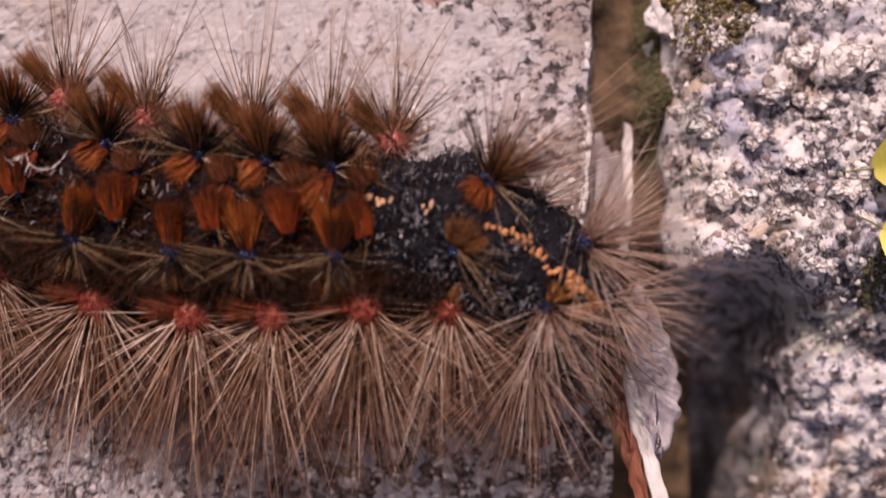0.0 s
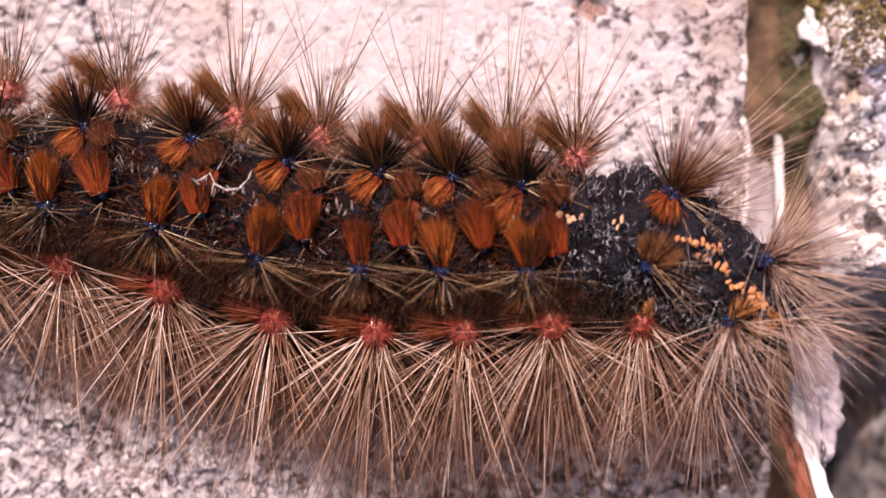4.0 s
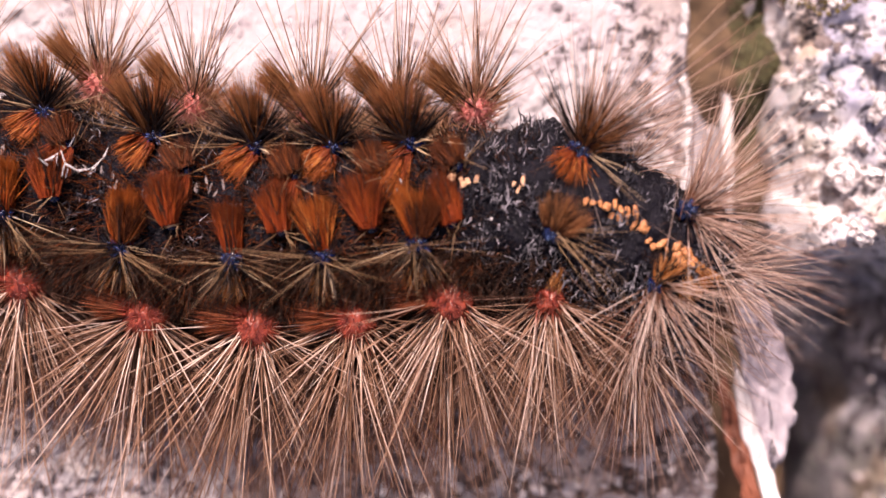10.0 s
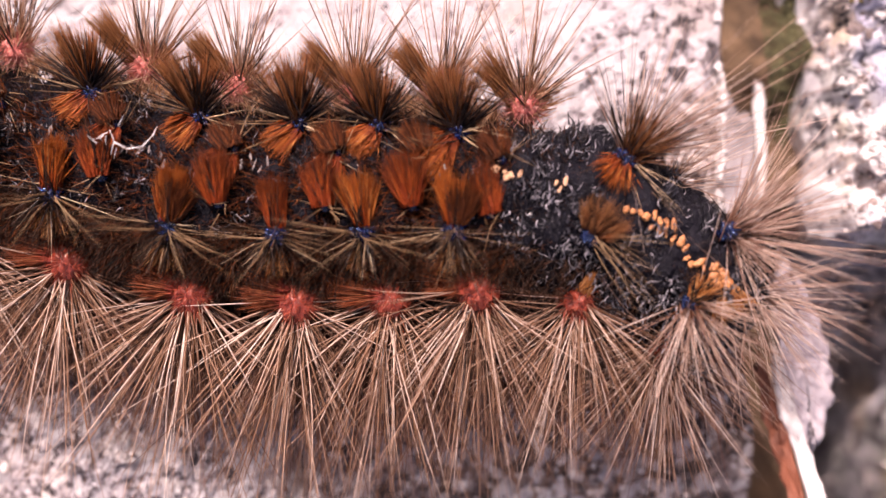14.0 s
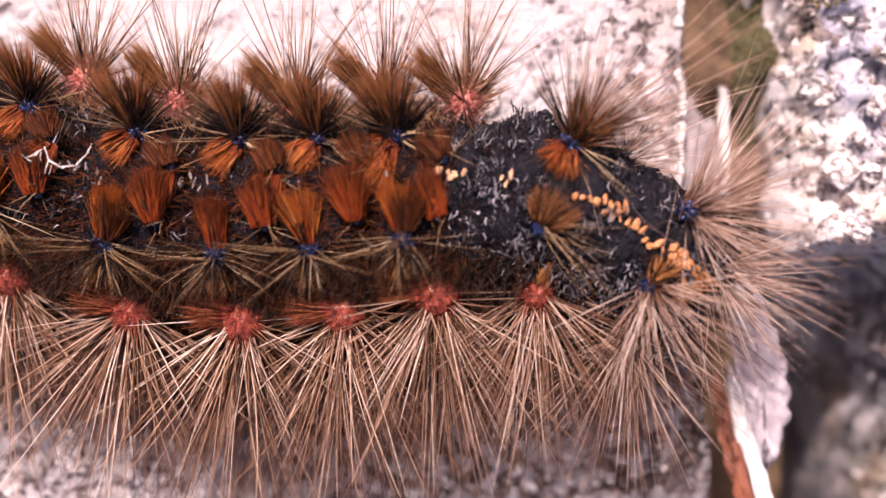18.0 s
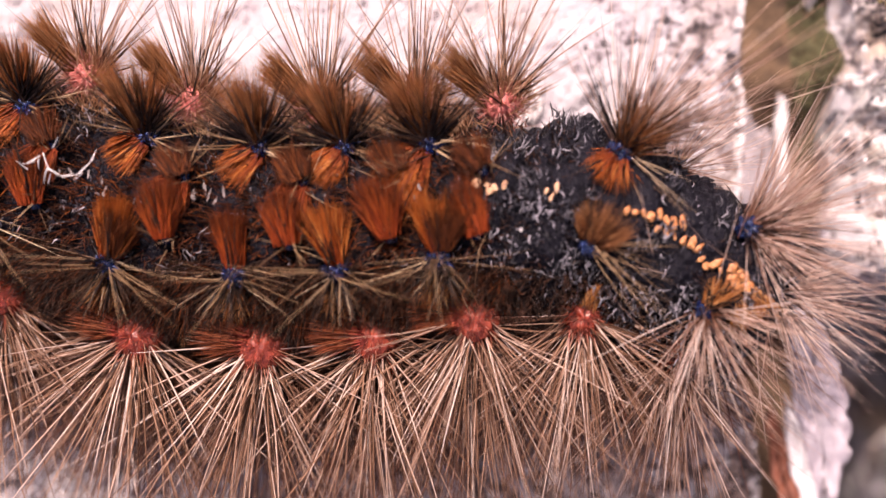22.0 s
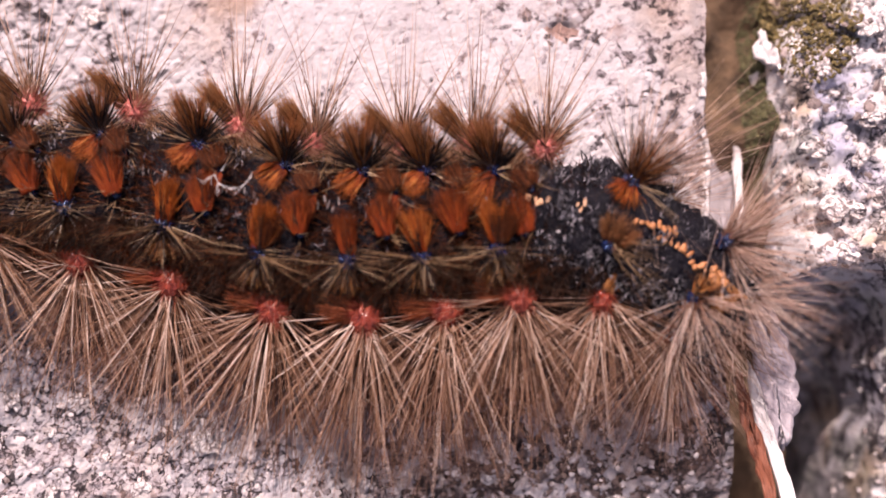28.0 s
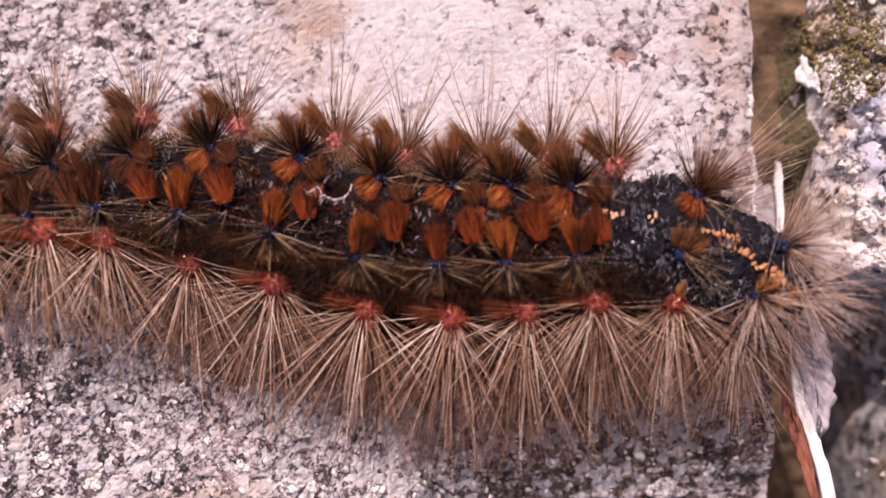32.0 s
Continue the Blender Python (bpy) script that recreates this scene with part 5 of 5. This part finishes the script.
part("hair_fan", *joined(spray(135, near + (0.3, 0, -2.0), (0.4, -1, 0.0), 2.5, 8, 38, 0.031, 0.2, 0.02, 0.1), spray(105, (1.5, -1.0, 2.2), (1, -0.4, 0.0), 2.5, 6.5, 38, 0.031, 0.3, 0.04, 0.1)), TAN_FAN, prow, "brown hairs spreading low over the stone", kind="stuff")
part("underfur", *spray(420, near + (0, 0, -2.2), (0.15, -1, 0.0), 2.0, 6.5, 46, 0.024, 0.16, 0.0, 0.1, 0.9), UNDERFUR, prow, "fine red-brown hairs low over the stone", kind="stuff")
part("dark_bristle", *joined(spray(24, b_far, (0.4, 0.5, 0.9), 1.0, 2.4, 46, 0.045), spray(16, b_near, (0.4, -0.4, 0.9), 1.0, 2.4, 46, 0.045)), BLACK, prow, "stiff black bristles", kind="stuff")
dabs([(-2.3 + 0.28 * i, 0.35 - 0.03 * i + rnd.normal(0, 0.1), 5.6) for i in range(10)], AMBER, prow, "amber_mark", "amber spot on the back", 0.13, 1.6)
dabs([(0.5, -0.1, 5.58), (0.75, 0.25, 5.56), (0.8, -0.35, 5.56), (1.1, 0.0, 5.54), (0.3, 0.3, 5.6)], AMBER, prow, "amber_mark", "amber spot on the back", 0.19, 1.3)
part("orange_tuft", *petal(320, (0.9, -0.2, 5.4), (0.75, -0.5, 0.3), (0.5, 0.75, 0), 1.5, 0.4, 22, 0.3, 0.03, 0.25), AMBER_HAIR, prow, "small amber tuft", kind="stuff")
part("pelt", *joined(pelt(4.0, 3.1, 2.25, 420, 120, 200), pelt(4.0, 3.1, 2.25, 420, 0, 125, (), 0.3, 0.8)), PELT, prow, "short dark pelt", kind="stuff")
part("grey_fuzz", *joined(fuzz(5.2, 3.3, 2.42, 420), fuzz(5.2, 3.3, 2.42, 420, True)), GREY, prow, "short curly grey fuzz", kind="stuff")
part("head", *ball(1.7, (2.1, -0.3, 2.4), 12, 18, 0.01, (0.9, 1.1, 0.95)), HEADCASE, prow, "dark glossy head")

# folded neck between the front and the foremost ring
neck_at = pose(21.0 * MM, 3.6 * MM, 0.5 * MM, 0, 0, -24)
neck = part("neck", *barrel(4.4, 3.15, 2.4, -0.35, 0.1, 64, 33, 0.15, 0.03), SKIN, caterpillar, "folded black neck with grey fuzz")
neck.matrix_basis = neck_at
dabs([(-1.0 + 0.34 * i, 0.25 + rnd.normal(0, 0.1), 5.72) for i in range(7)], AMBER, neck, "amber_mark", "amber spot on the back", 0.12, 1.7)
part("grey_fuzz", *joined(fuzz(4.0, 3.25, 2.42, 220), fuzz(4.0, 3.25, 2.42, 240, True)), GREY, neck, "short curly grey fuzz", kind="stuff")

# a loop of silk caught on the back
THREAD = np.array([-1.9, 6.4, 5.0])
thing = new("silk_thread")
thing.matrix_basis = pose(*(THREAD * MM))
tagged(thing, "short white silk thread caught on the back", "thread")
loop = np.array([(-2.9, 6.9, 6.9), (-2.5, 6.3, 7.4), (-1.9, 6.0, 7.6), (-1.3, 6.1, 7.5), (-0.95, 6.6, 7.2), (-0.9, 7.0, 6.9)]) - THREAD
for pa, pb in zip(loop[:-1], loop[1:]):
    v, f = strands([pa], [pb - pa], float(np.linalg.norm(pb - pa)) * 1.2, 0.038)
    part("strand", v, f, SILK, thing)
v, f = spray(9, np.array((-2.9, 6.7, 6.9)) - THREAD, (-0.3, -0.6, 0.5), 0.3, 0.8, 46, 0.03, curl=0.3)
part("tangle", v, f, SILK, thing, kind="stuff")


def motions():
    """The front of the body swings from side to side; the rest stays."""
    BEND_FIFTH = [
        (0, 0.26, -0.16, -5.5), (0.5, 0.29, -0.10, -4.1), (1, 0.20, 0.01, -4.4), (1.5, 0.15, 0.04, -5.2),
        (2, 0.17, 0.01, -6.4), (2.5, 0.21, -0.04, -6.7), (3, 0.23, -0.12, -5.0), (3.5, 0.27, -0.13, -2.9),
        (5.5, 0.20, 0.06, -5.9), (6, 0.25, 0.00, -7.5), (6.5, 0.26, -0.07, -8.6), (7, 0.26, -0.16, -8.3),
        (7.5, 0.24, -0.18, -6.9), (8, 0.21, -0.13, -5.6), (8.5, 0.20, -0.12, -4.9), (9, 0.19, -0.12, -5.1),
        (9.5, 0.18, -0.06, -4.6), (10, 0.20, -0.08, -4.0), (10.5, 0.21, -0.11, -3.7), (11, 0.19, -0.08, -2.8),
        (11.5, 0.17, -0.03, -1.9), (12, 0.11, 0.06, -1.8), (12.5, 0.08, 0.10, -2.1), (13, 0.07, 0.10, -3.3),
        (13.5, 0.06, 0.07, -4.5), (14, 0.07, 0.03, -4.3), (14.5, 0.10, 0.01, -3.6), (15, 0.12, 0.00, -3.0),
        (15.5, 0.14, -0.02, -2.7), (17.5, 0.20, 0.03, -3.6), (18, 0.19, 0.02, -3.6), (18.5, 0.19, 0.01, -3.3),
        (19, 0.19, 0.00, -3.1), (19.5, 0.16, -0.00, -3.4), (20, 0.13, 0.03, -3.7), (20.5, 0.12, 0.03, -3.6),
        (21, 0.15, 0.02, -3.4), (21.5, 0.15, 0.02, -3.2), (22, 0.14, 0.03, -3.0), (22.5, 0.15, 0.05, -3.1),
        (23, 0.16, 0.04, -3.4), (23.5, 0.17, 0.04, -3.5), (24, 0.17, 0.05, -3.5), (24.5, 0.14, 0.06, -3.2),
        (25, 0.06, 0.07, -2.6), (25.5, -0.01, 0.07, -2.1), (27.5, 0.01, 0.05, -1.3), (28, 0.01, 0.05, -1.0),
        (28.5, 0.03, 0.03, -0.8), (29, 0.03, 0.03, -0.6), (29.5, 0.03, 0.03, -0.5), (30, 0.03, 0.01, -0.5),
        (30.5, 0.02, 0.00, -0.4), (31, 0.01, -0.00, -0.1), (31.5, 0.01, 0.01, 0.0), (32, 0.00, 0.00, -0.0),
    ]
    BEND_SIXTH = [
        (0, 0.01, -0.42, -6.5), (0.5, 0.11, -0.18, -3.0), (1, 0.01, -0.13, -5.0), (1.5, -0.06, -0.30, -9.0),
        (2, -0.04, -0.51, -12.3), (2.5, 0.04, -0.61, -13.1), (3, 0.12, -0.55, -8.6), (3.5, 0.22, -0.36, -2.8),
        (5.5, 0.32, -0.45, -15.1), (6, 0.35, -0.70, -19.0), (6.5, 0.32, -0.87, -20.5), (7, 0.25, -0.85, -17.2),
        (7.5, 0.18, -0.64, -12.0), (8, 0.12, -0.38, -7.9), (8.5, 0.09, -0.28, -5.7), (9, 0.06, -0.31, -5.6),
        (9.5, 0.05, -0.23, -5.1), (10, 0.06, -0.17, -3.3), (10.5, 0.05, -0.14, -1.9), (11, 0.04, -0.03, 0.1),
        (11.5, 0.08, 0.07, 1.2), (12, 0.03, 0.09, -0.6), (12.5, -0.01, 0.07, -2.3), (13, -0.04, 0.01, -4.7),
        (13.5, -0.09, -0.09, -6.9), (14, -0.08, -0.13, -6.1), (14.5, -0.03, -0.09, -4.0), (15, -0.02, -0.00, -2.0),
        (15.5, -0.01, 0.03, -0.3), (17.5, 0.09, 0.06, -2.4), (18, 0.07, 0.03, -2.3), (18.5, 0.06, 0.07, -1.4),
        (19, 0.04, 0.08, -0.8), (19.5, -0.03, 0.07, -0.9), (20, -0.08, 0.10, -1.2), (20.5, -0.10, 0.10, -1.4),
        (21, -0.05, 0.09, -1.0), (21.5, -0.04, 0.08, -0.7), (22, -0.04, 0.07, -0.6), (22.5, -0.05, 0.09, -0.9),
        (23, -0.05, 0.10, -0.9), (23.5, -0.03, 0.08, -1.1), (24, -0.03, 0.09, -1.2), (24.5, -0.06, 0.09, -1.2),
        (25, -0.17, 0.08, -1.0), (25.5, -0.25, 0.06, -0.8), (27.5, -0.10, 0.03, -0.7), (28, -0.10, 0.04, -0.3),
        (28.5, -0.03, 0.03, -0.3), (29, -0.00, 0.04, 0.1), (29.5, 0.01, 0.03, 0.0), (30, 0.02, 0.00, -0.5),
        (30.5, 0.00, -0.00, -0.7), (31, 0.02, -0.00, -0.1), (31.5, 0.01, -0.00, 0.2), (32, 0.00, 0.00, -0.0),
    ]
    BEND_SEVENTH = [
        (0, -0.13, -0.63, -0.2), (0.5, 0.03, -0.10, 4.8), (1, -0.13, -0.39, -0.8), (1.5, -0.34, -1.10, -9.5),
        (2, -0.43, -1.70, -15.9), (2.5, -0.33, -1.89, -16.3), (3, -0.11, -1.35, -6.5), (3.5, 0.12, -0.59, 2.4),
        (5.5, -0.08, -1.74, -22.2), (6, -0.18, -2.31, -27.3), (6.5, -0.26, -2.53, -28.6), (7, -0.20, -2.08, -22.7),
        (7.5, -0.09, -1.26, -13.7), (8, -0.09, -0.56, -6.7), (8.5, -0.13, -0.23, -2.5), (9, -0.20, -0.30, -2.2),
        (9.5, -0.23, -0.23, -2.2), (10, -0.19, 0.03, 0.6), (10.5, -0.16, 0.22, 3.1), (11, -0.15, 0.50, 4.9),
        (11.5, -0.08, 0.61, 5.9), (12, -0.14, 0.33, 2.5), (12.5, -0.20, 0.05, -1.3), (13, -0.29, -0.23, -5.4),
        (13.5, -0.41, -0.50, -8.9), (14, -0.35, -0.43, -6.6), (14.5, -0.24, -0.14, -2.3), (15, -0.21, 0.20, 1.1),
        (15.5, -0.20, 0.47, 4.6), (17.5, -0.12, 0.17, -0.6), (18, -0.17, 0.19, -0.3), (18.5, -0.18, 0.33, 0.8),
        (19, -0.20, 0.43, 2.4), (19.5, -0.31, 0.42, 3.2), (20, -0.40, 0.38, 2.3), (20.5, -0.44, 0.34, 1.4),
        (21, -0.38, 0.37, 2.2), (21.5, -0.38, 0.35, 2.6), (22, -0.41, 0.30, 1.9), (22.5, -0.40, 0.28, 1.0),
        (23, -0.39, 0.34, 1.2), (23.5, -0.37, 0.35, 1.1), (24, -0.38, 0.34, 0.6), (24.5, -0.39, 0.29, 0.2),
        (25, -0.48, 0.23, -0.3), (25.5, -0.54, 0.18, -0.7), (27.5, -0.22, 0.10, -2.0), (28, -0.17, 0.13, -1.8),
        (28.5, -0.06, 0.13, -1.4), (29, 0.02, 0.16, -0.7), (29.5, 0.06, 0.13, -0.4), (30, 0.03, 0.03, -1.0),
        (30.5, 0.00, 0.01, -1.1), (31, 0.03, 0.03, 0.0), (31.5, 0.03, 0.03, 0.3), (32, 0.00, 0.00, -0.0),
    ]
    BEND_EIGHTH = [
        (0, -0.22, -0.68, -6.2), (0.5, 0.01, 0.46, -0.4), (1, -0.22, -0.43, -5.9), (1.5, -0.65, -2.07, -13.8),
        (2, -0.98, -3.37, -19.9), (2.5, -0.97, -3.68, -20.5), (3, -0.49, -2.07, -9.6), (3.5, -0.08, -0.32, 0.4),
        (5.5, -0.69, -3.81, -22.8), (6, -1.09, -4.86, -28.1), (6.5, -1.29, -5.17, -29.3), (7, -0.96, -4.15, -23.0),
        (7.5, -0.53, -2.52, -14.3), (8, -0.41, -1.19, -8.3), (8.5, -0.44, -0.46, -4.3), (9, -0.55, -0.50, -4.1),
        (9.5, -0.58, -0.43, -4.2), (10, -0.52, 0.09, -1.1), (10.5, -0.45, 0.53, 2.1), (11, -0.41, 1.04, 5.0),
        (11.5, -0.33, 1.19, 5.7), (12, -0.38, 0.48, 0.9), (12.5, -0.45, -0.17, -3.3), (13, -0.60, -0.81, -7.5),
        (13.5, -0.79, -1.36, -10.8), (14, -0.67, -1.07, -8.0), (14.5, -0.47, -0.37, -3.3), (15, -0.42, 0.33, 0.5),
        (15.5, -0.41, 0.93, 3.8), (17.5, -0.37, 0.20, -2.3), (18, -0.42, 0.25, -2.0), (18.5, -0.43, 0.49, -0.9),
        (19, -0.46, 0.72, 0.7), (19.5, -0.58, 0.78, 1.5), (20, -0.69, 0.67, 0.4), (20.5, -0.75, 0.53, -0.7),
        (21, -0.70, 0.60, -0.0), (21.5, -0.70, 0.61, 0.3), (22, -0.73, 0.48, -0.6), (22.5, -0.71, 0.39, -1.7),
        (23, -0.69, 0.48, -1.6), (23.5, -0.66, 0.50, -1.5), (24, -0.66, 0.46, -1.7), (24.5, -0.69, 0.35, -2.1),
        (25, -0.80, 0.22, -2.4), (25.5, -0.87, 0.10, -2.3), (27.5, -0.41, -0.09, -3.3), (28, -0.31, -0.02, -2.8),
        (28.5, -0.16, 0.03, -2.0), (29, -0.06, 0.13, -1.0), (29.5, -0.02, 0.11, -0.9), (30, -0.03, -0.04, -1.2),
        (30.5, -0.06, -0.06, -0.8), (31, -0.01, 0.03, 0.3), (31.5, -0.00, 0.04, 0.4), (32, 0.00, -0.00, -0.0),
    ]
    BEND_FRONT = [
        (0, -0.52, -0.81, 0.4), (0.5, -0.15, 0.73, 4.5), (1, -0.64, -0.66, -1.9), (1.5, -1.54, -2.95, -10.5),
        (2, -2.34, -4.62, -16.7), (2.5, -2.48, -4.97, -18.4), (3, -1.39, -2.75, -10.3), (3.5, -0.58, -0.44, -2.6),
        (5.5, -2.23, -5.17, -9.3), (6, -3.00, -6.44, -12.9), (6.5, -3.27, -6.74, -13.7), (7, -2.48, -5.35, -9.6),
        (7.5, -1.47, -3.18, -3.5), (8, -1.04, -1.43, 0.1), (8.5, -0.93, -0.39, 2.5), (9, -1.05, -0.37, 3.1),
        (9.5, -1.10, -0.32, 3.2), (10, -0.91, 0.34, 4.6), (10.5, -0.70, 0.96, 6.7), (11, -0.56, 1.56, 7.5),
        (11.5, -0.49, 1.67, 7.0), (12, -0.73, 0.58, 3.2), (12.5, -0.92, -0.40, -0.1), (13, -1.17, -1.28, -2.7),
        (13.5, -1.44, -1.95, -4.4), (14, -1.20, -1.45, -1.7), (14.5, -0.82, -0.42, 2.1), (15, -0.59, 0.50, 3.8),
        (15.5, -0.44, 1.24, 4.4), (17.5, -0.59, 0.17, 1.0), (18, -0.61, 0.27, 1.2), (18.5, -0.57, 0.57, 1.5),
        (19, -0.57, 0.91, 2.8), (19.5, -0.70, 1.04, 3.8), (20, -0.83, 0.86, 2.7), (20.5, -0.92, 0.63, 1.8),
        (21, -0.86, 0.73, 1.8), (21.5, -0.88, 0.74, 1.8), (22, -0.95, 0.55, 1.2), (22.5, -0.95, 0.40, 0.6),
        (23, -0.90, 0.51, 0.8), (23.5, -0.85, 0.56, 1.0), (24, -0.85, 0.51, 0.9), (24.5, -0.90, 0.35, 0.4),
        (25, -1.04, 0.14, -0.5), (25.5, -1.16, -0.06, -1.5), (27.5, -0.59, -0.40, -2.4), (28, -0.46, -0.32, -1.9),
        (28.5, -0.22, -0.22, -1.4), (29, -0.05, -0.08, -1.1), (29.5, -0.05, -0.11, -1.4), (30, -0.10, -0.31, -2.2),
        (30.5, -0.10, -0.28, -2.2), (31, 0.02, -0.11, -1.6), (31.5, 0.05, -0.03, -0.8), (32, 0.00, 0.00, 0.0),
    ]
    FOCUS = [(0, 3.2), (1, 3.6), (1.5, 2.0), (2, 0.6), (2.5, 1.5), (3, 3.6), (3.5, 4.4), (5.5, 5.1), (8, 5.1), (10, 5.0), (25, 5.0), (25.5, 4.6), (27.5, 2.4), (28, 2.6), (29, 2.3), (32, 2.6)]
    walk(focus_point, [(t, pose(8 * MM, 5 * MM, z * MM)) for t, z in FOCUS])

    def rest(k):
        return placed(k)

    def swung(m, dx, dy, turn):
        at = m.translation
        return Matrix.Translation((at[0] + dx * MM, at[1] + dy * MM, at[2])) @ Matrix.Rotation(radians(turn), 4, "Z") @ m.to_3x3().to_4x4()

    for k, rows in ((6, BEND_FIFTH), (7, BEND_SIXTH), (8, BEND_SEVENTH)):
        walk(rings[k], [(t, swung(rest(k), dx, dy, turn)) for t, dx, dy, turn in rows])
    walk(collar, [(a[0], swung(collar_at, (a[1] + b[1]) / 2, (a[2] + b[2]) / 2, (a[3] + b[3]) / 2)) for a, b in zip(BEND_SEVENTH, BEND_EIGHTH)])
    walk(neck, [(a[0], swung(neck_at, (a[1] + b[1]) / 2, (a[2] + b[2]) / 2, (a[3] + b[3]) / 2)) for a, b in zip(BEND_EIGHTH, BEND_FRONT)])
    walk(front, [(t, swung(rest(9), dx, dy, turn)) for t, dx, dy, turn in BEND_EIGHTH])
    walk(prow, [(t, swung(rest(10), dx, dy, turn)) for t, dx, dy, turn in BEND_FRONT])


motions()
